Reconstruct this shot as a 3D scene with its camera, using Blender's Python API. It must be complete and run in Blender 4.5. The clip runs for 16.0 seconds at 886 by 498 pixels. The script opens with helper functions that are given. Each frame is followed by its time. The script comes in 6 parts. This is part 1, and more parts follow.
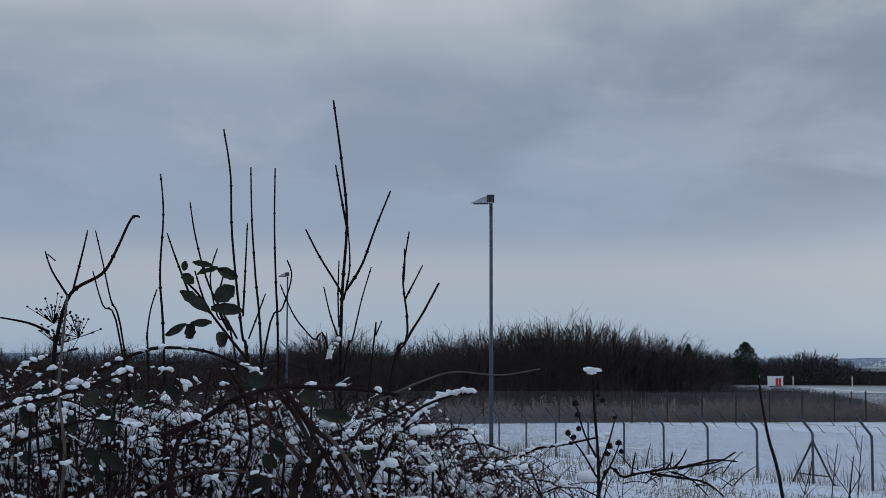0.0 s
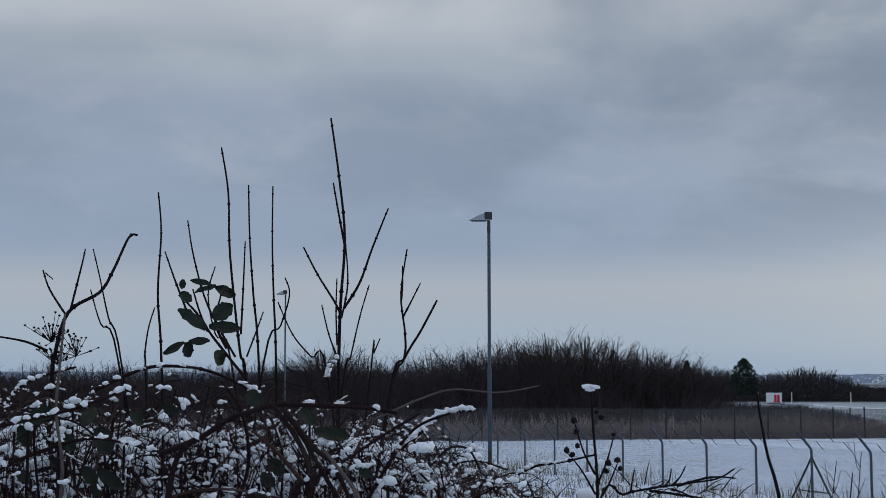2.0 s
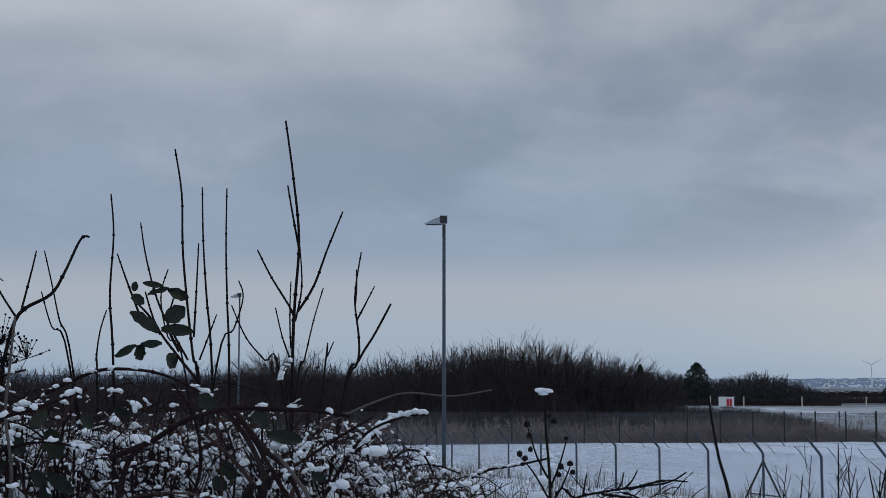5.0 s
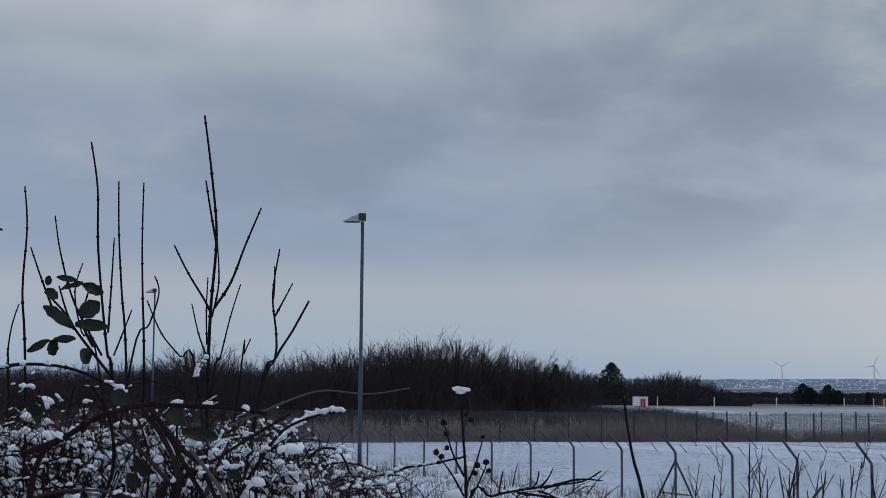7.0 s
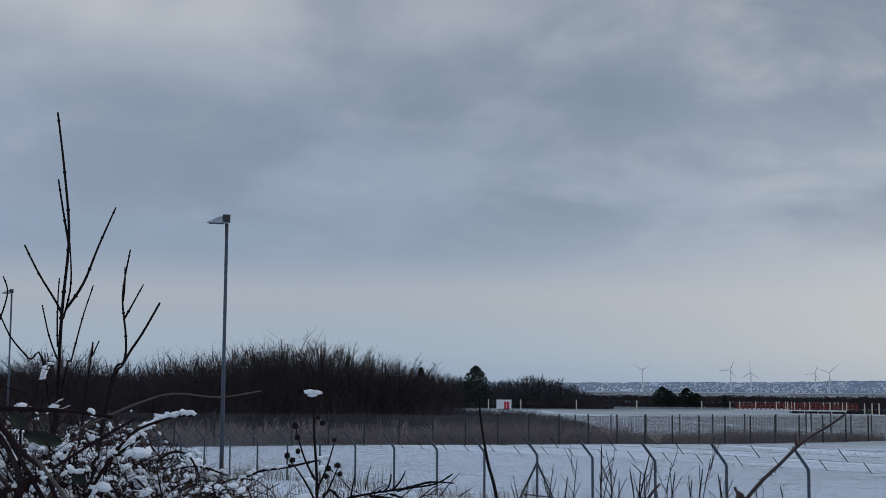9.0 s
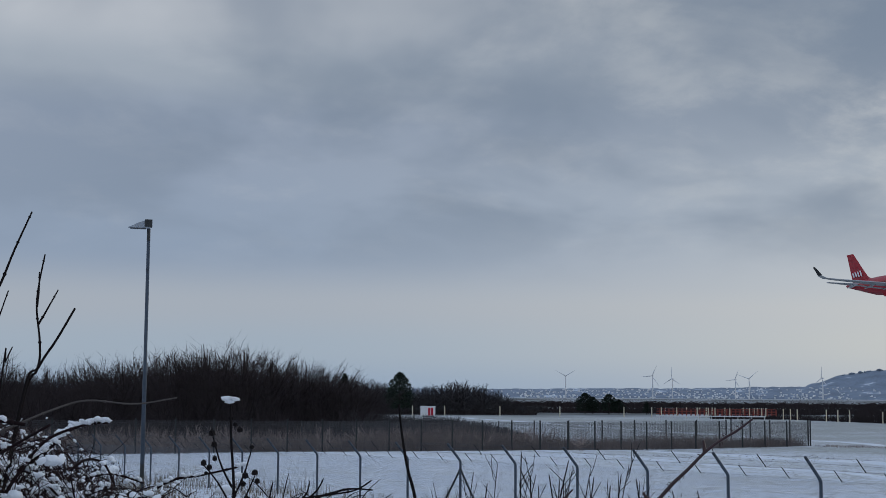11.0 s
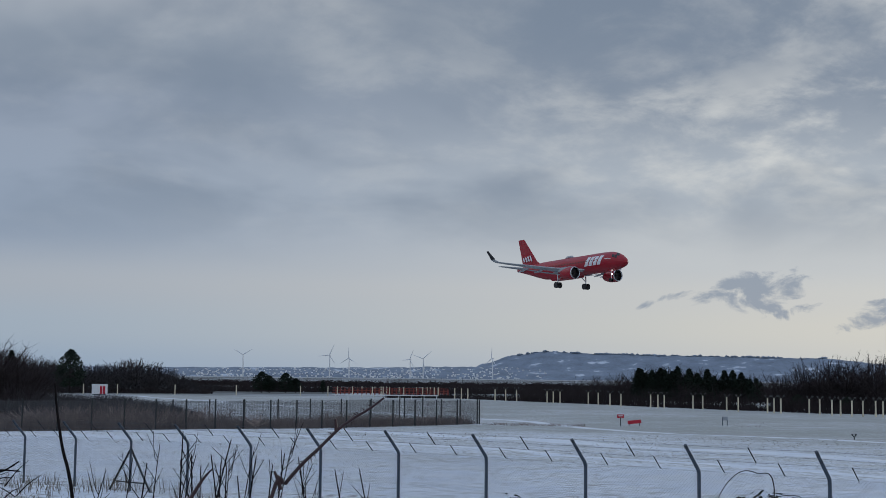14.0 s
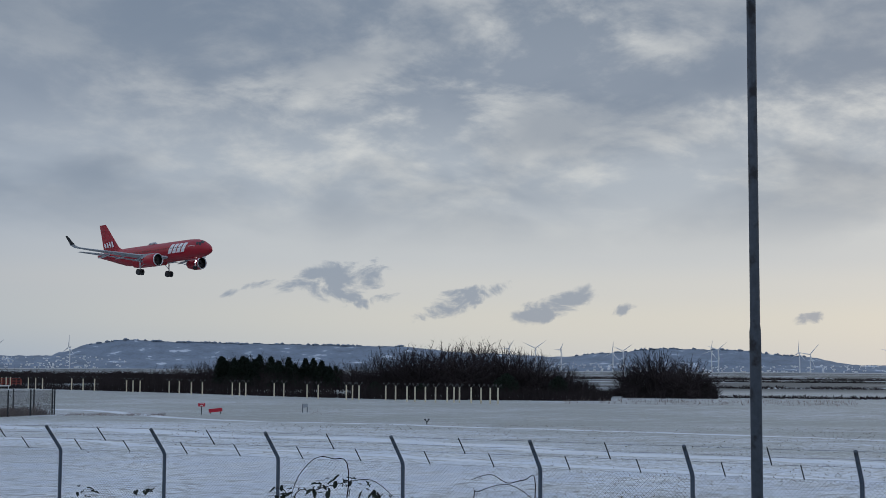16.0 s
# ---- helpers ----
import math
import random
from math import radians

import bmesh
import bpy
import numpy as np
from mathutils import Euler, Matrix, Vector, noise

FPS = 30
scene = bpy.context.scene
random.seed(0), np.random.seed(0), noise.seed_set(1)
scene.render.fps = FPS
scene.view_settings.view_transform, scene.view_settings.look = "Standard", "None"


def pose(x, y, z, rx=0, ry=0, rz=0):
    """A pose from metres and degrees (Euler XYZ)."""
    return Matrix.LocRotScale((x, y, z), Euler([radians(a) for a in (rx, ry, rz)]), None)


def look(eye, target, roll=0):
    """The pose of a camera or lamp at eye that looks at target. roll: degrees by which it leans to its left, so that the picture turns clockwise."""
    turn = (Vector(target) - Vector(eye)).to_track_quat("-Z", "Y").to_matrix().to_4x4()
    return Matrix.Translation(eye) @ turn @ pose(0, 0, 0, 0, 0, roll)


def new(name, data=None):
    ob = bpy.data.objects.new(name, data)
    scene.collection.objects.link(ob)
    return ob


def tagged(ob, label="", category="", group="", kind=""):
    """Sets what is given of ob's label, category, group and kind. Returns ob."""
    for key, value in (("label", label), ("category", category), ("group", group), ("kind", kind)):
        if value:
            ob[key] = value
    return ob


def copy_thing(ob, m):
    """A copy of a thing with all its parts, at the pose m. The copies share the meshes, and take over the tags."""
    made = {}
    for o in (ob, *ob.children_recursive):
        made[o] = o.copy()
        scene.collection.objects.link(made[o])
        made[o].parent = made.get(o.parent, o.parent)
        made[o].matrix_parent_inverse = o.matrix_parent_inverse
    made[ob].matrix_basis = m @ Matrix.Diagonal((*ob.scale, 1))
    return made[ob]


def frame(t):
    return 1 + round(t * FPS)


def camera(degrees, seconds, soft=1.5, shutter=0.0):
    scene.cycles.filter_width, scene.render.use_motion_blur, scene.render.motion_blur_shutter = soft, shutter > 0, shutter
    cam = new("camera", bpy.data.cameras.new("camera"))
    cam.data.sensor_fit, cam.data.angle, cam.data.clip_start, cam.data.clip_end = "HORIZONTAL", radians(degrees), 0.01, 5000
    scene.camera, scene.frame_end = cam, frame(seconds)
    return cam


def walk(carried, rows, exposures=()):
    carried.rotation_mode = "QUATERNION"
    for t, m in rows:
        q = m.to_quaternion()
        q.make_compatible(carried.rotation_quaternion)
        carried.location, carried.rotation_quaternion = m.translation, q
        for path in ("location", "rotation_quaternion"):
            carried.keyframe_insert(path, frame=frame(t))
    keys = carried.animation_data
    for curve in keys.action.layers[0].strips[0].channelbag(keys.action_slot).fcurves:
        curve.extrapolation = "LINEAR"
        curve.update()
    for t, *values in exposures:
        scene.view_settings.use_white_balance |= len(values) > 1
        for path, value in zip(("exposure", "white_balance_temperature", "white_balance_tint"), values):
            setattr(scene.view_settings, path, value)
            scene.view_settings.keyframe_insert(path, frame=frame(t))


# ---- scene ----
# ---------- camera ----------
EYE = 3.5
cam = camera(34.896, 16.0, soft=0.7)
# seconds, sideways drift in metres, turn to the right, tilt up, lean (degrees)
PATH = (
    (0, 0.000, 0.000, 4.666, 0.090),
    (0.5, 0.000, -0.118, 4.865, 0.090),
    (1, 0.000, -0.140, 5.055, 0.007),
    (1.5, 0.000, -0.035, 5.195, -0.071),
    (2, 0.000, 0.086, 5.372, -0.100),
    (2.5, 0.000, 0.244, 5.573, 0.041),
    (3, 0.000, 0.507, 5.677, 0.280),
    (3.5, 0.002, 0.869, 5.665, 0.070),
    (4, 0.004, 1.306, 5.634, -0.043),
    (6.5, 0.000, 3.862, 5.385, 0.328),
    (7, 0.000, 5.254, 5.454, 0.436),
    (7.5, 0.006, 6.896, 5.476, 0.421),
    (8, 0.015, 8.449, 5.434, 0.354),
    (8.5, 0.027, 9.727, 5.463, 0.286),
    (9, 0.033, 10.707, 5.619, 0.432),
    (11.5, 0.052, 15.198, 5.828, 0.240),
    (12, 0.059, 17.151, 5.489, 0.196),
    (12.5, 0.070, 19.368, 5.174, 0.289),
    (13, 0.083, 21.602, 5.005, 0.470),
    (13.5, 0.090, 23.978, 5.085, 0.549),
    (14, 0.095, 26.767, 5.157, 0.636),
    (14.5, 0.100, 29.890, 5.199, 0.615),
    (15, 0.103, 33.459, 5.071, 0.593),
    (15.5, 0.106, 38.010, 4.903, 0.445),
    (16, 0.108, 43.596, 4.821, 0.340),
)
walk(cam, [(t, pose(x, 0, EYE, 90 + up, 0, -turn) @ pose(0, 0, 0, 0, 0, lean)) for t, x, turn, up, lean in PATH],
     exposures=((0, 0.0, 6230, 10), (6.5, -0.02, 6230, 10), (12, -0.09, 6230, 10), (16, -0.11, 6230, 10)))


# ---------- small helpers ----------
def lin(r, g, b):
    """Linear colour from 0-255 screen values."""
    return tuple(((c / 255) / 12.92 if c / 255 < 0.04045 else ((c / 255 + 0.055) / 1.055) ** 2.4) for c in (r, g, b)) + (1.0,)


def gz(r):
    """Height of the level ground at r metres from the viewpoint."""
    if r < 5:
        return 1.7
    if r < 15:
        return 1.7 * (1 - (r - 5) / 10) ** 2
    if r < 35:
        return 0.0
    if r < 150:
        return -2.1 * (r - 35) / 115
    if r < 700:
        return -2.1
    return -2.1 - min(2.5, (r - 700) / 200)


def at(az, r, up=0.0):
    """A point r metres out at compass angle az, up metres over the ground."""
    a = radians(az)
    return Vector((r * math.sin(a), r * math.cos(a), gz(r) + up))


def eye_dir(az, el, r):
    """A point r metres from the viewpoint at compass angle az and height angle el."""
    a = radians(az)
    return Vector((r * math.sin(a), r * math.cos(a), EYE + r * math.tan(radians(el))))


class MB:
    """Collects points and faces of one mesh."""

    def __init__(self):
        self.v, self.f, self.m = [], [], []
        self.mat = 0

    def add(self, verts, faces):
        n = len(self.v)
        self.v.extend(verts)
        self.f.extend([tuple(i + n for i in f) for f in faces])
        self.m.extend([self.mat] * len(faces))

    def box(self, c, s, m=None):
        x, y, z = s[0] / 2, s[1] / 2, s[2] / 2
        vs = [Vector((a, b, d)) for a in (-x, x) for b in (-y, y) for d in (-z, z)]
        if m is not None:
            vs = [m @ v for v in vs]
        c = Vector(c)
        self.add([v + c for v in vs], [(0, 1, 3, 2), (4, 6, 7, 5), (0, 4, 5, 1), (2, 3, 7, 6), (0, 2, 6, 4), (1, 5, 7, 3)])

    def spike(self, p, e, w):
        """A thin pointed twig of three faces."""
        p, e = Vector(p), Vector(e)
        d = (e - p).normalized()
        s = d.cross(Vector((0.31, 0.87, 0.38))).normalized()
        u = s.cross(d)
        ring = [p + s * w, p - s * 0.5 * w + u * 0.87 * w, p - s * 0.5 * w - u * 0.87 * w]
        self.add(ring + [e], [(0, 1, 3), (1, 2, 3), (2, 0, 3)])

    def tube(self, pts, radii, sides=5, caps=True, squash=None):
        pts = [Vector(p) for p in pts]
        n = len(pts)
        if not hasattr(radii, "__len__"):
            radii = [radii] * n
        up = None
        rings = []
        for i, p in enumerate(pts):
            d = pts[min(i + 1, n - 1)] - pts[max(i - 1, 0)]
            d = d.normalized() if d.length > 1e-9 else Vector((0, 0, 1))
            if up is None:
                up = Vector((0, 0, 1)) if abs(d.z) < 0.8 else Vector((0.3, 1, 0))
            s = d.cross(up)
            s = s.normalized() if s.length > 1e-6 else Vector((1, 0, 0))
            up = s.cross(d)
            rings.append([p + (s * math.cos(a) + up * math.sin(a)) * radii[i] for a in (2 * math.pi * k / sides for k in range(sides))])
        vs = [v for r in rings for v in r]
        fs = []
        for i in range(n - 1):
            for k in range(sides):
                a, b = i * sides + k, i * sides + (k + 1) % sides
                fs.append((a, b, b + sides, a + sides))
        if caps:
            fs.append(tuple(reversed(range(sides))))
            fs.append(tuple((n - 1) * sides + k for k in range(sides)))
        self.add(vs, fs)

    def blob(self, c, s, rnd, rough=0.25, turn=None, rings=2, seg=6):
        """A small uneven lump, flattened below."""
        first = len(self.v)
        c = Vector(c)
        vs, fs = [], []
        vs.append(c + Vector((0, 0, s[2] * rnd.uniform(0.8, 1.1))))
        for i in range(1, rings + 1):
            th = math.pi * i / (rings + 1)
            for k in range(seg):
                ph = 2 * math.pi * k / seg + i * 0.4
                q = 1 + rnd.uniform(-rough, rough)
                vs.append(c + Vector((s[0] * math.sin(th) * math.cos(ph) * q, s[1] * math.sin(th) * math.sin(ph) * q, s[2] * math.cos(th) * (1 if i * 2 <= rings + 1 else 0.6))))
        vs.append(c - Vector((0, 0, s[2] * 0.6)))
        for k in range(seg):
            fs.append((0, 1 + k, 1 + (k + 1) % seg))
        for i in range(rings - 1):
            for k in range(seg):
                a, b = 1 + i * seg + k, 1 + i * seg + (k + 1) % seg
                fs.append((a, a + seg, b + seg, b))
        e = len(vs) - 1
        for k in range(seg):
            fs.append((e, 1 + (rings - 1) * seg + (k + 1) % seg, 1 + (rings - 1) * seg + k))
        self.add(vs, fs)
        if turn is not None:
            for i in range(first, len(self.v)):
                self.v[i] = c + turn @ (self.v[i] - c)

    def mesh(self, name, mats, smooth=False):
        me = bpy.data.meshes.new(name)
        me.from_pydata([tuple(v) for v in self.v], [], self.f)
        for m in mats if isinstance(mats, (list, tuple)) else [mats]:
            me.materials.append(m)
        if isinstance(mats, (list, tuple)) and len(mats) > 1:
            me.polygons.foreach_set("material_index", self.m)
        if smooth:
            me.polygons.foreach_set("use_smooth", [True] * len(me.polygons))
        me.update()
        return me


def part(name, mb, material, parent=None, label="", smooth=False):
    ob = new(name, mb.mesh(name, material, smooth) if isinstance(mb, MB) else mb)
    if parent is not None:
        ob.parent = parent
    if label:
        ob["label"] = label
    return ob


def thing(name, m, label, category, group="", kind=""):
    ob = new(name)
    ob.matrix_world = m
    return tagged(ob, label, category, group, kind)


# ---------- sky and sun ----------
SUN_AZ, SUN_EL = 74.0, 13.0
world = bpy.data.worlds.new("winter_sky")
scene.world = world
world.use_nodes = True
wt = world.node_tree
wt.nodes.clear()


def node(tree, kind, **sets):
    n = tree.nodes.new(kind)
    for k, v in sets.items():
        if k == "op":
            n.operation = v
        elif k == "blend":
            n.blend_type = v
        elif k == "dtype":
            n.data_type = v
    return n


def calc(tree, op, a, b=None, c=None, clamp=False):
    n = tree.nodes.new("ShaderNodeMath")
    n.operation, n.use_clamp = op, clamp
    for i, v in enumerate((a, b, c)):
        if v is None:
            continue
        if isinstance(v, (int, float)):
            n.inputs[i].default_value = v
        else:
            tree.links.new(v, n.inputs[i])
    return n.outputs[0]


def ramp(tree, fac, stops, mode="EASE"):
    n = tree.nodes.new("ShaderNodeValToRGB")
    n.color_ramp.interpolation = mode
    el = n.color_ramp.elements
    while len(el) < len(stops):
        el.new(0.5)
    for e, (p, c) in zip(el, stops):
        e.position = p
        e.color = c if len(c) == 4 else (*c, 1)
    tree.links.new(fac, n.inputs[0])
    return n.outputs[0]


def mixc(tree, fac, a, b, blend="MIX"):
    n = tree.nodes.new("ShaderNodeMix")
    n.data_type, n.blend_type = "RGBA", blend
    n.clamp_factor = True
    for i, v in ((0, fac), (6, a), (7, b)):
        if isinstance(v, (int, float)):
            n.inputs[i].default_value = v
        elif isinstance(v, tuple):
            n.inputs[i].default_value = v if len(v) == 4 else (*v, 1)
        else:
            tree.links.new(v, n.inputs[i])
    return n.outputs[2]


def noise_tex(tree, vec, scale, detail=4.0, rough=0.55, distort=0.0, color=False):
    n = tree.nodes.new("ShaderNodeTexNoise")
    n.inputs["Scale"].default_value, n.inputs["Detail"].default_value = scale, detail
    n.inputs["Roughness"].default_value, n.inputs["Distortion"].default_value = rough, distort
    if vec is not None:
        tree.links.new(vec, n.inputs["Vector"])
    return n.outputs[1 if color else 0]


def span(tree, v, a, b, lo=0.0, hi=1.0, smooth=True):
    n = tree.nodes.new("ShaderNodeMapRange")
    n.interpolation_type = "SMOOTHSTEP" if smooth else "LINEAR"
    tree.links.new(v, n.inputs[0])
    for i, q in ((1, a), (2, b), (3, lo), (4, hi)):
        n.inputs[i].default_value = q
    return n.outputs[0]


def combine(tree, x, y, z):
    n = tree.nodes.new("ShaderNodeCombineXYZ")
    for i, v in enumerate((x, y, z)):
        if isinstance(v, (int, float)):
            n.inputs[i].default_value = v
        else:
            tree.links.new(v, n.inputs[i])
    return n.outputs[0]


tc = wt.nodes.new("ShaderNodeTexCoord")
sep = wt.nodes.new("ShaderNodeSeparateXYZ")
wt.links.new(tc.outputs["Generated"], sep.inputs[0])
dx, dy, dz = sep.outputs
hor = calc(wt, "SQRT", calc(wt, "ADD", calc(wt, "MULTIPLY", dx, dx), calc(wt, "MULTIPLY", dy, dy)))
tan_el = calc(wt, "DIVIDE", dz, calc(wt, "MAXIMUM", hor, 0.01))
elev = calc(wt, "ARCTANGENT", tan_el)                      # radians
azim = calc(wt, "ARCTAN2", dx, dy)                         # radians to the right of +Y
e01 = calc(wt, "DIVIDE", calc(wt, "MAXIMUM", elev, 0.0), radians(18), clamp=True)
# colours over height: the dull side and the side near the sun
dull = ramp(wt, e01, [(0.0, lin(152, 170, 190)), (0.10, lin(164, 177, 190)), (0.20, lin(170, 177, 186)), (0.32, lin(147, 161, 180)), (0.6, lin(151, 162, 179)), (0.72, lin(168, 176, 185)), (0.85, lin(196, 199, 203)), (1.0, lin(218, 218, 218))])
warm = ramp(wt, e01, [(0.0, lin(203, 204, 201)), (0.11, lin(214, 211, 201)), (0.18, lin(209, 208, 203)), (0.25, lin(201, 203, 203)), (0.42, lin(177, 184, 191)), (0.65, lin(142, 152, 165)), (1.0, lin(124, 136, 150))])
shifted = calc(wt, "ADD", azim, calc(wt, "MULTIPLY", calc(wt, "SUBTRACT", e01, 0.3), radians(22)))
toward = span(wt, shifted, radians(2), radians(45))
sky = mixc(wt, toward, dull, warm)
# thinner, bluer cloud overhead
sky = mixc(wt, span(wt, elev, radians(19), radians(45)), sky, lin(190, 210, 241))
# layered cloud seen from below, flattened towards the horizon
flat = calc(wt, "ADD", calc(wt, "MAXIMUM", dz, 0.0), 0.30)
px, py = calc(wt, "DIVIDE", dx, flat), calc(wt, "DIVIDE", dy, flat)
lay = combine(wt, px, py, 0.0)
n1 = noise_tex(wt, lay, 4.6, 7.0, 0.60, 0.2)
n2 = noise_tex(wt, lay, 2.6, 4.0, 0.5, 0.3)
high = span(wt, elev, radians(3.8), radians(8.5))
bright = calc(wt, "MULTIPLY", span(wt, calc(wt, "ADD", n1, calc(wt, "MULTIPLY", toward, 0.06)), 0.47, 0.72), high)
bright = calc(wt, "MULTIPLY", bright, span(wt, azim, radians(25), radians(43), 0.28, 1.0))
sky = mixc(wt, bright, sky, mixc(wt, toward, lin(186, 191, 198), lin(214, 214, 210)))
dark = calc(wt, "MULTIPLY", span(wt, n2, 0.60, 0.36), calc(wt, "MULTIPLY", high, span(wt, azim, radians(-8), radians(10), 0.30, 0.66)))
sky = mixc(wt, dark, sky, lin(122, 135, 152))
# ragged low clouds in front of the bright band
low = combine(wt, azim, calc(wt, "MULTIPLY", elev, 1.7), 3.7)
rough = noise_tex(wt, low, 30.0, 8.0, 0.62, 0.5)
rag = None
# centre, half sizes in degrees, and how far each leans up to the right
for az0, el0, wa, we, lean in ((39.4, 3.35, 2.1, 0.95, 0.12), (41.0, 2.75, 1.3, 0.4, 0.2), (44.3, 2.75, 1.7, 0.55, 0.35), (48.3, 2.55, 1.9, 0.55, 0.33), (51.0, 2.45, 0.9, 0.35, 0.25), (36.2, 3.35, 0.8, 0.22, 0.2), (34.9, 2.95, 0.5, 0.2, 0.4), (58.2, 2.0, 0.8, 0.3, 0.1), (62.5, 2.6, 1.5, 0.5, 0.2)):
    ua = calc(wt, "SUBTRACT", azim, radians(az0))
    ea = calc(wt, "DIVIDE", ua, radians(wa))
    ee = calc(wt, "DIVIDE", calc(wt, "SUBTRACT", calc(wt, "SUBTRACT", elev, radians(el0)), calc(wt, "MULTIPLY", ua, lean)), radians(we))
    q = calc(wt, "SUBTRACT", 1.0, calc(wt, "ADD", calc(wt, "MULTIPLY", ea, ea), calc(wt, "MULTIPLY", ee, ee)))
    q = q if wa > 1.3 else calc(wt, "SUBTRACT", q, 0.35)
    rag = q if rag is None else calc(wt, "MAXIMUM", rag, q)
rough = calc(wt, "ADD", calc(wt, "MULTIPLY", calc(wt, "SUBTRACT", rough, 0.5), 2.3), 0.5)
rag = calc(wt, "ADD", calc(wt, "MULTIPLY", calc(wt, "MAXIMUM", rag, -1.3), 0.40), rough)
sky = mixc(wt, calc(wt, "MULTIPLY", span(wt, rag, 0.50, 0.86), 0.88), sky, lin(143, 154, 169))
nish = wt.nodes.new("ShaderNodeTexSky")
nish.sky_type, nish.sun_disc = "NISHITA", False
nish.sun_elevation, nish.sun_rotation = radians(SUN_EL), radians(SUN_AZ)
sky = mixc(wt, 0.965, mixc(wt, 1.0, nish.outputs[0], (0.1, 0.1, 0.1), "MULTIPLY"), sky)
bg = wt.nodes.new("ShaderNodeBackground")
bg.inputs[1].default_value = 1.0
wt.links.new(sky, bg.inputs[0])
wo = wt.nodes.new("ShaderNodeOutputWorld")
wt.links.new(bg.outputs[0], wo.inputs[0])

sun = new("sun", bpy.data.lights.new("sun", "SUN"))
sun.data.energy, sun.data.angle, sun.data.color = 0.42, radians(14), (1.0, 0.95, 0.88)
sun.matrix_world = look(Vector((math.sin(radians(SUN_AZ)) * math.cos(radians(SUN_EL)), math.cos(radians(SUN_AZ)) * math.cos(radians(SUN_EL)), math.sin(radians(SUN_EL)))) * 100, (0, 0, 0))


# ---------- materials ----------
def material(name, base, rough=0.7, metal=0.0, var=0.25, scale=8.0, bump=0.0, bump_scale=40.0, second=None, second_at=(0.55, 0.7), rand=0.0, spec=0.5):
    m = bpy.data.materials.new(name)
    m.use_nodes = True
    t = m.node_tree
    b = t.nodes["Principled BSDF"]
    b.inputs["Roughness"].default_value, b.inputs["Metallic"].default_value = rough, metal
    b.inputs["Specular IOR Level"].default_value = spec
    co = t.nodes.new("ShaderNodeTexCoord").outputs["Object"]
    n1 = noise_tex(t, co, scale, 4.0)
    n2 = noise_tex(t, co, scale * 7.3, 3.0)
    v = calc(t, "ADD", calc(t, "MULTIPLY", n1, 0.65), calc(t, "MULTIPLY", n2, 0.35))
    f = span(t, v, 0.3, 0.7, 1 - var, 1 + var, smooth=False)
    if rand:
        info = t.nodes.new("ShaderNodeObjectInfo")
        f = calc(t, "MULTIPLY", f, span(t, info.outputs["Random"], 0, 1, 1 - rand, 1 + rand, smooth=False))
    c = mixc(t, 1.0, (*base[:3], 1), combine(t, f, f, f), "MULTIPLY")
    if second is not None:
        c = mixc(t, span(t, n1, *second_at), c, second)
    t.links.new(c, b.inputs["Base Color"])
    if bump:
        bn = t.nodes.new("ShaderNodeBump")
        bn.inputs["Strength"].default_value, bn.inputs["Distance"].default_value = bump, 0.02
        t.links.new(noise_tex(t, co, bump_scale, 4.0), bn.inputs["Height"])
        t.links.new(bn.outputs[0], b.inputs["Normal"])
    return m


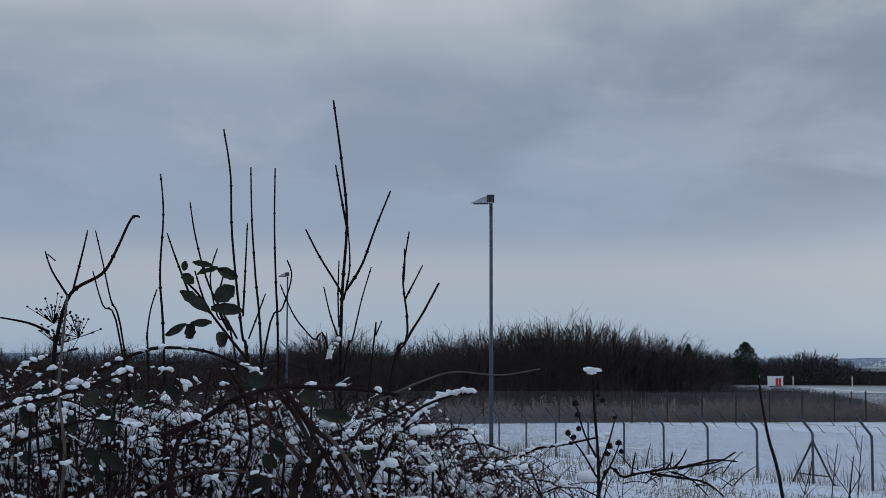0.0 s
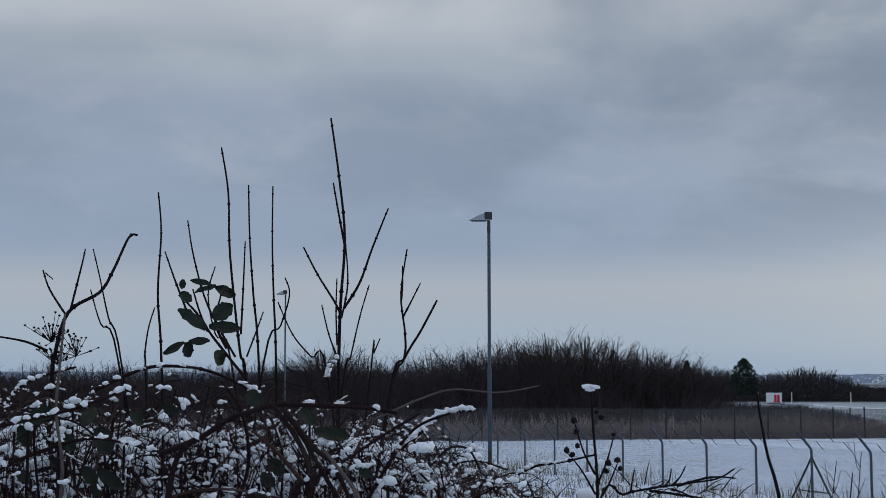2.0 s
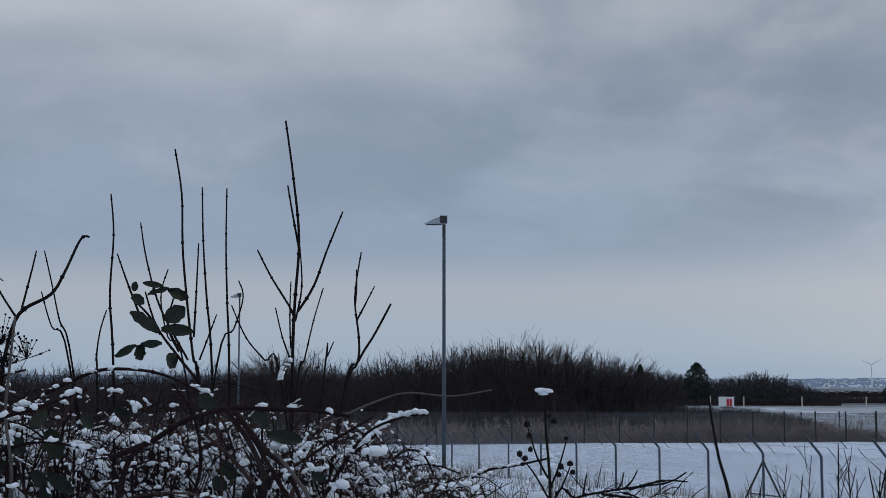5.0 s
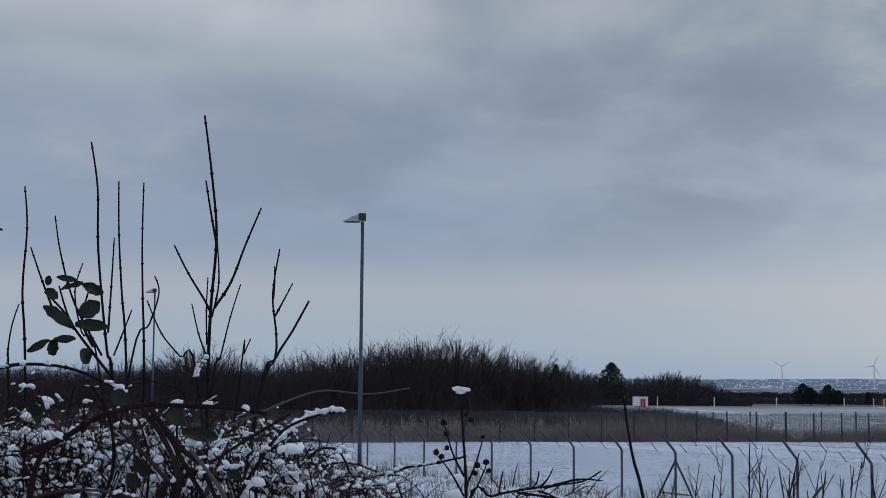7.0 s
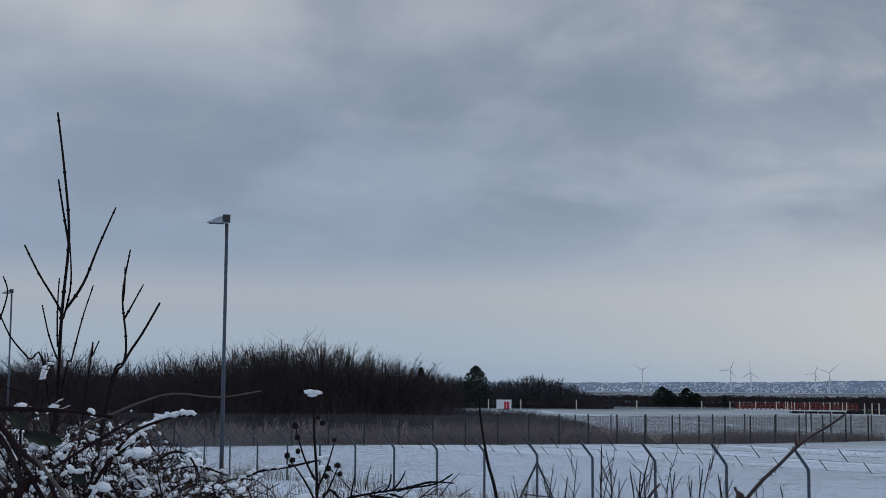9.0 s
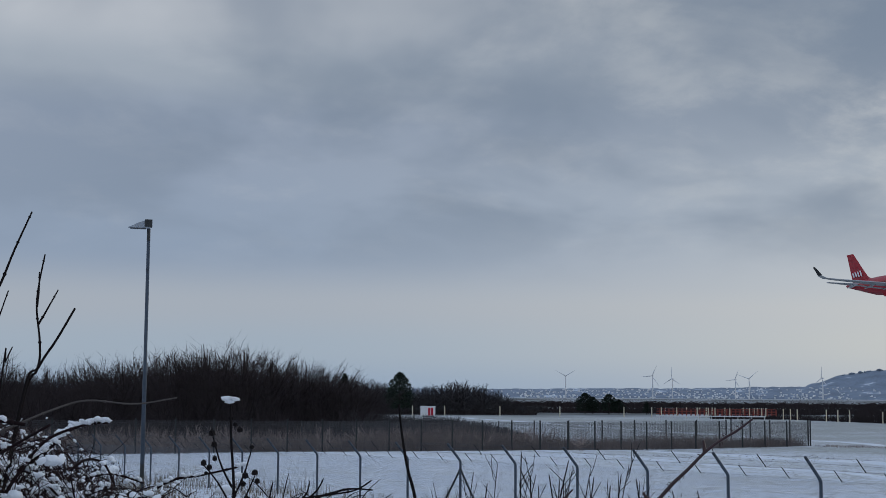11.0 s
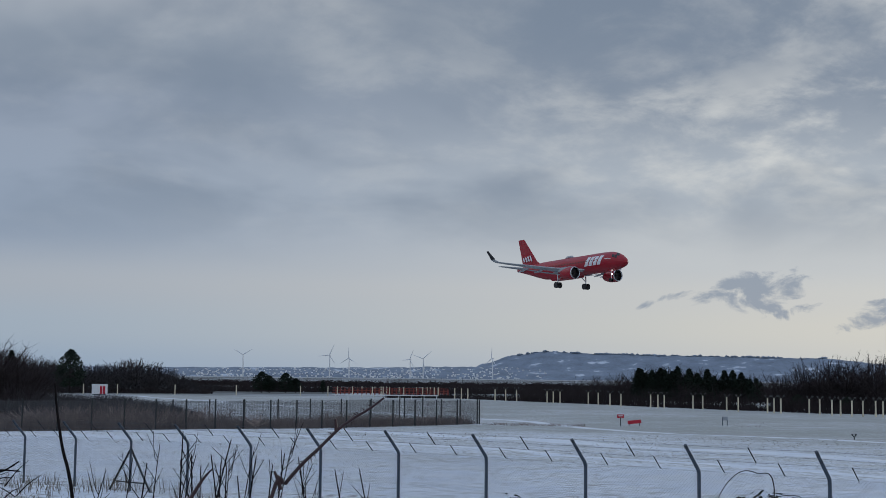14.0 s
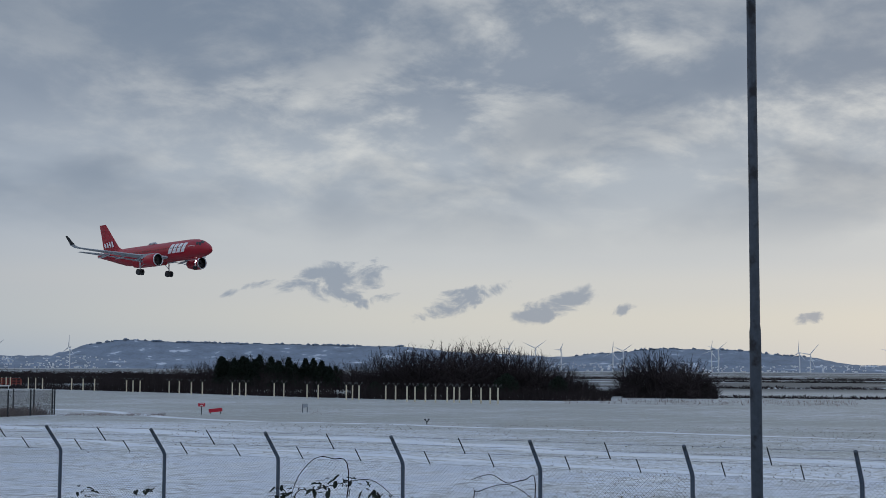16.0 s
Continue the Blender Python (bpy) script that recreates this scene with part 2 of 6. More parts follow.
def ground_material():
    m = bpy.data.materials.new("snowy_field")
    m.use_nodes = True
    t = m.node_tree
    b = t.nodes["Principled BSDF"]
    b.inputs["Roughness"].default_value = 0.85
    co = t.nodes.new("ShaderNodeTexCoord").outputs["Object"]
    s = t.nodes.new("ShaderNodeSeparateXYZ")
    t.links.new(co, s.inputs[0])
    r = calc(t, "SQRT", calc(t, "ADD", calc(t, "MULTIPLY", s.outputs[0], s.outputs[0]), calc(t, "MULTIPLY", s.outputs[1], s.outputs[1])))
    fine = noise_tex(t, co, 4.5, 8.0, 0.75)
    mid = noise_tex(t, co, 0.35, 4.0, 0.6)
    wide = noise_tex(t, co, 0.035, 4.0, 0.55)
    # drifts and wheel tracks lie across the view
    mp = t.nodes.new("ShaderNodeMapping")
    mp.inputs["Rotation"].default_value = (0, 0, radians(-24))
    mp.inputs["Scale"].default_value = (0.03, 0.55, 1)
    t.links.new(co, mp.inputs[0])
    streak = noise_tex(t, mp.outputs[0], 1.0, 5.0, 0.6, 0.6)
    snow = mixc(t, span(t, mid, 0.35, 0.7), (0.66, 0.72, 0.81, 1), (0.83, 0.87, 0.92, 1))
    cover = calc(t, "ADD", calc(t, "MULTIPLY", fine, 0.62), calc(t, "ADD", calc(t, "MULTIPLY", streak, 0.16), calc(t, "ADD", calc(t, "MULTIPLY", mid, 0.16), calc(t, "MULTIPLY", wide, 0.20))))
    grass = mixc(t, fine, (0.16, 0.17, 0.15, 1), (0.33, 0.34, 0.30, 1))
    thin = calc(t, "ADD", cover, span(t, s.outputs[0], 8, 110, 0.0, 0.125))
    bare = calc(t, "MULTIPLY", span(t, thin, 0.55, 0.72), 0.85)
    col = mixc(t, bare, snow, grass)
    # grass tips showing through as small dark flecks
    fleck = noise_tex(t, co, 2.6, 4.0, 0.6)
    fl = calc(t, "MULTIPLY", span(t, fleck, 0.51, 0.63), span(t, mid, 0.35, 0.62, 0.40, 0.88))
    # two packed wheel tracks run along the field
    wob = calc(t, "MULTIPLY", calc(t, "SUBTRACT", wide, 0.5), 16.0)
    for x0, half in ((56.0, 2.2), (43.0, 1.0), (88.0, 1.4)):
        away = calc(t, "ABSOLUTE", calc(t, "SUBTRACT", calc(t, "ADD", s.outputs[0], wob), x0))
        fl = calc(t, "MULTIPLY", fl, span(t, away, half * 0.5, half * 1.6, 0.15, 1.0))
        col = mixc(t, span(t, away, half * 1.3, half * 0.5, 0.0, 0.75), col, snow)
        rut = span(t, calc(t, "ABSOLUTE", calc(t, "SUBTRACT", away, half * 1.1)), 0.15, 0.45, 0.45, 0.0)
        col = mixc(t, calc(t, "MULTIPLY", rut, span(t, mid, 0.4, 0.6)), col, grass)
    col = mixc(t, fl, col, mixc(t, fine, (0.13, 0.14, 0.13, 1), (0.34, 0.35, 0.33, 1)))
    # beyond the airfield: scrub and marsh under thin snow
    far = span(t, r, 330, 420)
    marsh = mixc(t, span(t, noise_tex(t, co, 0.012, 4.0), 0.50, 0.62), (0.09, 0.10, 0.10, 1), (0.45, 0.49, 0.54, 1))
    col = mixc(t, far, col, marsh)
    t.links.new(col, b.inputs["Base Color"])
    bn = t.nodes.new("ShaderNodeBump")
    bn.inputs["Strength"].default_value, bn.inputs["Distance"].default_value = 0.6, 0.12
    t.links.new(cover, bn.inputs["Height"])
    t.links.new(bn.outputs[0], b.inputs["Normal"])
    return m


SNOW = material("fresh_snow", (0.88, 0.91, 0.95), 0.75, var=0.06, scale=30, bump=0.3, bump_scale=90)
STEEL = material("galvanised_steel", (0.062, 0.080, 0.106), 0.6, 0.1, var=0.35, scale=3.0, second=(0.04, 0.044, 0.052, 1), second_at=(0.55, 0.72), spec=0.3)
WIRE = material("galvanised_wire", (0.15, 0.17, 0.195), 0.5, 0.4, var=0.2, scale=2.0)
MESHGREY = material("grey_mesh", (0.070, 0.071, 0.077), 0.6, var=0.2, scale=2.0)
DARKSTEEL = material("dark_painted_steel", (0.02, 0.023, 0.025), 0.6, var=0.3, scale=4.0)
COLUMN = material("weathered_column_steel", (0.052, 0.062, 0.076), 0.6, 0.1, var=0.35, scale=2.2, second=(0.018, 0.018, 0.02, 1), second_at=(0.52, 0.62), spec=0.3)
BARK = material("bare_winter_bark", (0.040, 0.034, 0.033), 0.9, var=0.4, scale=1.3, rand=0.3, spec=0.15)
BARKFAR = material("far_winter_bark", (0.036, 0.029, 0.030), 0.95, var=0.4, scale=0.4, rand=0.35, spec=0.12)
TWIG = material("smooth_shoot_bark", (0.011, 0.008, 0.0085), 0.85, var=0.35, scale=14.0, bump=0.2, bump_scale=120, spec=0.15)
CANE = material("bramble_cane", (0.017, 0.009, 0.010), 0.9, var=0.5, scale=9.0, second=(0.032, 0.026, 0.022, 1), second_at=(0.55, 0.75), spec=0.12)
BROWNCANE = material("brown_bramble_cane", (0.045, 0.026, 0.024), 0.85, var=0.5, scale=11.0, second=(0.085, 0.062, 0.05, 1), second_at=(0.55, 0.75), spec=0.15)
# paled to paint in the far wood's haze; the brown thicket shares it
BARKHAZE = material("haze_paled_winter_bark", (0.060, 0.056, 0.060), 0.95, var=0.35, scale=0.4, rand=0.3, spec=0.1)
PALESTEM = material("dead_pale_stem", (0.09, 0.078, 0.072), 0.9, var=0.3, scale=12.0, spec=0.2)
REDSTEM = material("red_thorny_stem", (0.036, 0.013, 0.014), 0.5, var=0.4, scale=16.0)
LEAF = material("bramble_leaf", (0.016, 0.023, 0.015), 0.5, var=0.55, scale=22.0, second=(0.055, 0.046, 0.026, 1), second_at=(0.54, 0.70), bump=0.3, bump_scale=160, rand=0.4, spec=0.25)
GRASS = material("dry_grass", (0.15, 0.125, 0.09), 0.9, var=0.4, scale=2.0, spec=0.2)
SCRUB = material("dry_scrub", (0.29, 0.24, 0.22), 0.95, var=0.45, scale=0.8, rand=0.3, spec=0.15)
NEEDLE = material("dark_evergreen", (0.018, 0.028, 0.020), 0.8, var=0.45, scale=1.0, rand=0.2, spec=0.15)
LAMPGREY = material("lamp_housing_grey", (0.30, 0.33, 0.37), 0.5, var=0.15, scale=6.0)
LAMPDARK = material("lamp_dark_plastic", (0.02, 0.022, 0.026), 0.45, var=0.2, scale=6.0)
YELLOW = material("faded_yellow_paint", (0.64, 0.58, 0.44), 0.6, var=0.15, scale=2.0, rand=0.12)
RED = material("red_signal_paint", (0.48, 0.012, 0.035), 0.5, var=0.12, scale=2.0)
ORANGE = material("red_orange_lattice_paint", (0.22, 0.035, 0.025), 0.6, var=0.2, scale=2.0)
WHITEP = material("white_painted_metal", (0.75, 0.76, 0.78), 0.5, var=0.06, scale=2.0)
# distant haze is painted into the hills as a blue-grey base colour
HILL = material("haze_tinted_hillside", (0.19, 0.235, 0.30), 1.0, var=0.30, scale=0.016, second=(0.52, 0.58, 0.66, 1), second_at=(0.61, 0.68))
WATER = material("estuary_water", (0.22, 0.25, 0.28), 0.4, var=0.05, scale=0.01)
HOUSE = material("far_house_walls", (0.86, 0.87, 0.88), 0.9, var=0.2, scale=0.05)
GROUND = ground_material()

# ---------- ground ----------
mb = MB()
ring_r = [0.0, 3, 5, 6, 7.5, 9, 11, 13, 15, 18, 22, 27, 35, 45, 60, 80, 100, 125, 150, 180, 220, 280, 350, 450, 600, 700, 900, 1300, 2000, 3000, 4000, 4950]
seg = 144
mb.v.append(Vector((0, 0, gz(0))))
rg = random.Random(4)
for r in ring_r[1:]:
    for k in range(seg):
        a = 2 * math.pi * k / seg
        wob = 0.0 if r < 12 or r > 800 else 0.10 * noise.noise(Vector((r * math.sin(a) * 0.06, r * math.cos(a) * 0.06, 0)))
        mb.v.append(Vector((r * math.sin(a), r * math.cos(a), gz(r) + wob)))
for k in range(seg):
    mb.f.append((0, 1 + (k + 1) % seg, 1 + k))
for i in range(len(ring_r) - 2):
    for k in range(seg):
        a, b = 1 + i * seg + k, 1 + i * seg + (k + 1) % seg
        mb.f.append((a, b, b + seg, a + seg))
mb.m = [0] * len(mb.f)
tagged(part("ground", mb, GROUND, smooth=True), "snow-covered grass airfield with thin bare patches", "ground", kind="structure")

# estuary beyond the airfield
mb = MB()
for i in range(49):
    a = radians(-25 + i * 2.2)
    for r in (3200, 4460):
        mb.v.append(Vector((r * math.sin(a), r * math.cos(a), -4.0)))
mb.f = [(2 * i, 2 * i + 2, 2 * i + 3, 2 * i + 1) for i in range(48)]
mb.m = [0] * 48
tagged(part("water", mb, WATER), "pale grey estuary water reflecting the sky", "water", kind="structure")


# ---------- far hills ----------
def smooth_profile(points, az):
    for (a0, e0), (a1, e1) in zip(points, points[1:]):
        if a0 <= az <= a1:
            u = (az - a0) / (a1 - a0)
            u = u * u * (3 - 2 * u)
            return e0 + (e1 - e0) * u
    return points[-1][1] if az > points[-1][0] else points[0][1]


def hill(name, points, a0, a1, r0, r1, label):
    mb = MB()
    n, k = int((a1 - a0) / 0.15), 9
    for i in range(n + 1):
        az = a0 + (a1 - a0) * i / n
        el = smooth_profile(points, az) + 0.035 * noise.noise(Vector((az * 1.7, 0, 5))) + 0.03 * noise.noise(Vector((az * 6, 0, 2)))
        top = EYE + r1 * math.tan(radians(max(el, -0.08)))
        for j in range(k + 1):
            u = j / k
            r = r0 + (r1 - r0) * u
            z = -4.6 + (top + 4.6) * (u ** 0.8) + 3 * u * (1 - u) * noise.noise(Vector((az * 2.5, u * 4, 1)))
            a = radians(az)
            mb.v.append(Vector((r * math.sin(a), r * math.cos(a), z)))
    for i in range(n):
        for j in range(k):
            q = i * (k + 1) + j
            mb.f.append((q, q + k + 1, q + k + 2, q + 1))
    mb.m = [0] * len(mb.f)
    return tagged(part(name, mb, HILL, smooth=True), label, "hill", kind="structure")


SHORE = ((-25, 0.42), (-10, 0.40), (2, 0.36), (15, 0.24), (22, 0.30), (30, 0.42), (36, 0.4), (60, 0.2))
hill("backdrop_shore_ridge", SHORE, -25, 68, 4480, 4700, "far shore with snowy fields and a town, haze put into its colour")
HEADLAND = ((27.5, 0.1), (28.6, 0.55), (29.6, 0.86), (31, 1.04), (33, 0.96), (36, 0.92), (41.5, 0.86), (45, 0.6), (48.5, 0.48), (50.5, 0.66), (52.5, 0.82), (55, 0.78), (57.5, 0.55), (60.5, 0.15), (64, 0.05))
hill("backdrop_headland", HEADLAND, 27.5, 64, 4560, 4850, "long wooded headland dusted with snow, haze put into its colour")

rnd = random.Random(11)
mb = MB()
for i in range(800):
    az = rnd.choice((rnd.uniform(8, 31), rnd.uniform(17, 30), rnd.uniform(48, 62)))
    u = rnd.random() ** 1.5
    r = 4482 + 190 * u
    p = eye_dir(az, 0, r)
    p.z = -3.0 + (EYE + 4700 * math.tan(radians(smooth_profile(SHORE, az))) + 4.6) * (u * 0.83) ** 0.8
    w = rnd.uniform(2, 8)
    mb.box(p, (w, 5, rnd.uniform(3, 5.5)), Matrix.Rotation(-radians(az), 3, "Z"))
tagged(part("far_town_houses", mb, HOUSE), "pale far-off houses of a town on the shore", "houses", kind="stuff")


m = MB()
for i in range(260):
    az = rnd.choice((rnd.uniform(29.5, 42), rnd.uniform(33, 40), rnd.uniform(49, 58)))
    el = smooth_profile(HEADLAND, az)
    p = eye_dir(az, el - rnd.uniform(-0.01, 0.06), 4845)
    w = rnd.uniform(4, 14)
    m.blob(p, (w, 6, rnd.uniform(3, 7)), rnd, 0.3)
# the crest trees share the hills' painted haze colour
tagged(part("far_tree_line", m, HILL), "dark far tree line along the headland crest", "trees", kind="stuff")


# ---------- wind turbines ----------
def wind_turbine(az, el_hub, r, blade, spin, yaw):
    hub = eye_dir(az, el_hub, r)
    base = Vector((hub.x, hub.y, -4.2))
    t = thing("wind_turbine", Matrix.Translation(base), "white three-bladed wind turbine far off in haze", "wind turbine", "wind turbines by the estuary")
    h = hub.z - base.z
    m = MB()
    m.tube([(0, 0, 0), (0, 0, h)], [2.1, 1.2], 10)
    part("tower", m, WHITEP, t)
    rot = Matrix.Rotation(-radians(az + yaw), 3, "Z")
    m = MB()
    m.box((0, 0, h + 0.6), (3, 7, 3), rot)
    part("nacelle", m, WHITEP, t)
    f = rot @ Vector((0, -4.4, 0))
    m = MB()
    m.blob(f + Vector((0, 0, h + 0.6)), (1.6, 1.6, 1.6), random.Random(1), 0.02)
    part("hub", m, WHITEP, t)
    for k in range(3):
        a = radians(spin + 120 * k)
        d = rot @ Vector((math.sin(a), 0, math.cos(a)))
        m = MB()
        c = f + Vector((0, 0, h + 0.6))
        m.tube([c + d * 1, c + d * blade * 0.2, c + d * blade * 0.6, c + d * blade], [0.8, 1.5, 0.9, 0.3], 5)
        part("blade", m, WHITEP, t)


for az, el, r, b, s, y in ((18.77, 0.77, 4300, 34, 60, 10), (22.24, 0.79, 4300, 36, 25, 20), (23.02, 0.68, 4350, 34, 0, 30), (25.49, 0.65, 4350, 32, 25, 30), (26.02, 0.69, 4300, 37, 50, 15), (28.83, 0.72, 4200, 34, 5, 60),
                           (46.3, 0.78, 4300, 32, 35, 30), (47.37, 0.81, 4250, 40, 55, 10), (48.4, 0.75, 4350, 24, 30, 40), (50.48, 0.64, 4300, 34, 10, 40), (50.89, 0.71, 4250, 38, 55, 12), (54.38, 0.72, 4300, 34, 15, 40), (54.65, 0.77, 4250, 34, 50, 20), (57.78, 0.66, 4300, 36, 5, 50), (58.19, 0.6, 4250, 38, 40, 10), (61.3, 0.7, 4300, 36, 45, 10)):
    wind_turbine(az, el, r, b, s, y)


# ---------- near chain-link fence ----------
BEND, ARM_UP, ARM_OUT = 1.62, 0.52, 0.50


def link_panel(w, h, cell=0.055, wire=0.0019):
    """Woven wire of one bay: slanting wires both ways, and a line wire at top, middle and bottom."""
    m = MB()
    step = cell * math.sqrt(2)

    def wire_between(a, b):
        a, b = Vector(a), Vector(b)
        d = (b - a).normalized()
        s, u = Vector((d.z, 0, -d.x)) * wire, Vector((0, wire, 0))
        m.add([a - s - u * 0.6, a + s - u * 0.6, a + u * 1.2, b - s - u * 0.6, b + s - u * 0.6, b + u * 1.2], [(0, 1, 4, 3), (1, 2, 5, 4), (2, 0, 3, 5)])

    n = int((w + h) / step) + 1
    for i in range(n):
        c = i * step
        x0, z0 = (c, 0.0) if c < w else (w, c - w)
        x1, z1 = (c - h, h) if c > h else (0.0, c)
        if x0 - x1 > 0.02:
            wire_between((x0, 0, z0), (x1, 0, z1))
            wire_between((w - x0, 0.004, z0), (w - x1, 0.004, z1))
    for z in (0.01, h * 0.5, h):
        wire_between((0, 0.006, z), (w, 0.006, z))
    return m.mesh("chain_link", WIRE)


def cranked_post(out):
    m = MB()
    o = Vector(out)
    m.tube([(0, 0, -0.3), (0, 0, BEND - 0.06), Vector((0, 0, BEND)) + o * 0.04 + Vector((0, 0, 0.01)), o * ARM_OUT + Vector((0, 0, BEND + ARM_UP))], [0.040, 0.040, 0.040, 0.036], 8)
    return m.mesh("cranked_post", STEEL)


def chain_fence(name, start, step, count, label, strainers=()):
    s = Vector((*step, 0))
    w = s.length
    d = s / w
    out = Vector((-d.y, d.x, 0))
    if out.x > 0:
        out = -out
    ang = math.atan2(d.y, d.x)
    f = thing(name, Matrix.Translation((*start, 0)), label, "fence")
    post_me, link_me = cranked_post(out), link_panel(w, BEND - 0.02)
    stick_hi, stick_lo = MB(), MB()
    tip = out * ARM_OUT + Vector((0, 0, ARM_UP))
    stick_hi.tube([tip * 0.42, tip * 1.02], 0.013, 5)
    stick_lo.tube([tip * -0.05, tip * 0.45], 0.012, 5)
    hi_me, lo_me = stick_hi.mesh("spacer", DARKSTEEL), stick_lo.mesh("spacer", DARKSTEEL)

    def z_at(p):
        q = Vector((*start, 0)) + p
        return gz(math.hypot(q.x, q.y))

    for i in range(count):
        p = s * i
        p.z = z_at(p)
        q = s * (i + 1)
        q.z = z_at(q)
        o = part("post", post_me, STEEL, f)
        o.location = p
        if i == count - 1:
            break
        o = part("mesh_panel", link_me, WIRE, f)
        o.location, o.rotation_euler = p, (0, 0, ang)
        for u, me in ((0.33, lo_me), (0.5, hi_me), (0.80, lo_me)):
            o = part("wire_spacer", me, DARKSTEEL, f)
            o.location = p.lerp(q, u) + Vector((0, 0, BEND))
        for k in (0.45, 0.72, 1.0):
            m = MB()
            a, b = p + Vector((0, 0, BEND)) + tip * k, q + Vector((0, 0, BEND)) + tip * k
            mid = a.lerp(b, 0.5) - Vector((0, 0, 0.012))
            m.tube([a, mid, b], 0.0028, 3, caps=False)
            for j in range(1, 24):
                c = a.lerp(b, j / 24)
                m.tube([c + Vector((0.012, 0, 0.014)), c - Vector((0.012, 0, 0.014))], 0.0018, 3, caps=False)
            part("barbed_wire", m, WIRE, f)
        if i in strainers:
            for sg in (-1, 1):
                m = MB()
                m.tube([p + Vector((0, 0, BEND - 0.28)), p + d * sg * 1.15 + Vector((0, 0, -0.1))], 0.034, 7)
                part("brace", m, DARKSTEEL, f)
            m = MB()
            m.tube([p - d * 0.86 + Vector((0, 0, 0.30)), p + d * 0.86 + Vector((0, 0, 0.30))], 0.022, 6)
            part("brace_rail", m, DARKSTEEL, f)
    return f


FA, FB = (-0.975, 2.837), (-1.10, 2.79)
chain_fence("chain_link_fence", (25.086, 4.197), FA, 15, "galvanised chain-link fence with cranked posts and barbed wire", (14,))
chain_fence("chain_link_fence", (25.086 + 14 * FA[0] - 0.0, 4.197 + 14 * FA[1] + 0.0), FB, 18, "galvanised chain-link fence running off beside the scrub", (0,))


# ---------- street lamps ----------
def street_lamp(p, h, label, turn=0.0, r0=0.085, head=True, steel=None):
    t = thing("street_lamp", Matrix.Translation(p) @ pose(0, 0, 0, 0, 0, turn), label, "street lamp", "lamp columns along the road")
    m = MB()
    m.tube([(0, 0, -0.2), (0, 0, h * 0.42), (0, 0, h * 0.43), (0, 0, h - 0.5)], [r0, r0, r0 * 0.86, r0 * 0.8], 14)
    part("column", m, steel or STEEL, t, smooth=True)
    m = MB()
    m.tube([(0, 0, 0.5), (0, 0, 1.1)], [r0 * 1.02, r0 * 1.02], 14)
    part("column_door", m, DARKSTEEL, t)
    m = MB()
    m.tube([(0, 0, h - 0.5), (0, 0, h - 0.02)], [r0 * 0.84, r0 * 0.84], 14)
    part("spigot", m, LAMPDARK, t)
    if head:
        hd = MB()
        prof = ((-0.82, 0.03, 0.06), (-0.70, 0.07, 0.13), (-0.45, 0.20, 0.17), (-0.2, 0.29, 0.18), (0.06, 0.31, 0.17))
        for x, z, w in prof:
            hd.v += [Vector((x, -w, h)), Vector((x, w, h)), Vector((x, w * 0.7, h + z)), Vector((x, -w * 0.7, h + z))]
        n = len(prof)
        for i in range(n - 1):
            for k in range(4):
                a, b = i * 4 + k, i * 4 + (k + 1) % 4
                hd.f.append((a, b, b + 4, a + 4))
        hd.f += [(3, 2, 1, 0), tuple((n - 1) * 4 + k for k in range(4))]
        hd.m = [0] * len(hd.f)
        housing = part("lamp_head", hd, LAMPGREY, t)
        m = MB()
        m.box((-0.02, 0, h + 0.19), (0.30, 0.38, 0.30))
        part("gear_cover", m, LAMPDARK, housing)
        m = MB()
        m.box((-0.42, 0, h - 0.018), (0.62, 0.26, 0.03))
        part("lens", m, LAMPDARK, housing)
    return t


street_lamp(at(1.96, 58.0), 10.55, "tall galvanised lamp column with a wedge-shaped grey head")
street_lamp(at(-6.30, 122.0), 12.6, "distant galvanised lamp column with a wedge-shaped head")
street_lamp(at(56.27, 19.0), 9.5, "weathered galvanised lamp column with dark rust streaks", r0=0.077, steel=COLUMN)


# ---------- dark security fence ----------
def security_fence(name, p0, p1, spacing, height, label):
    a, b = Vector((*p0, 0)), Vector((*p1, 0))
    n = max(1, round((b - a).length / spacing))
    d = (b - a) / n
    w = d.length
    f = thing(name, Matrix.Translation(a), label, "fence")
    pm = MB()
    pm.box((0, 0, height / 2), (0.12, 0.12, height))
    pm.box((0, 0, height + 0.015), (0.15, 0.15, 0.03))
    post_me = pm.mesh("post", DARKSTEEL)
    m = MB()
    for i in range(int(w / 0.028)):
        m.box((i * 0.028 + 0.014, 0, height * 0.49), (0.004, 0.004, height * 0.94))
    for j in range(int(height / 0.15)):
        m.box((w / 2, 0.007, 0.06 + j * 0.15), (w, 0.006, 0.010))
    panel_me = m.mesh("mesh_panel", MESHGREY)
    for i in range(n + 1):
        q = a + d * i
        z = gz(math.hypot(q.x, q.y))
        o = part("post", post_me, DARKSTEEL, f)
        o.location = d * i + Vector((0, 0, z))
        if i < n:
            o = part("mesh_panel", panel_me, MESHGREY, f)
            o.location, o.rotation_euler = d * i + Vector((0, 0, z)), (0, 0, math.atan2(d.y, d.x))


security_fence("security_fence", (79, 147), (-36, 105), 3.5, 2.9, "dark steel mesh security fence with square posts")
security_fence("security_fence", (79.6, 147.6), (74, 156.5), 2.6, 2.85, "short return of the dark mesh security fence")
security_fence("security_fence", (73.6, 157), (20, 139.5), 4.6, 2.8, "rear run of the dark mesh security fence")


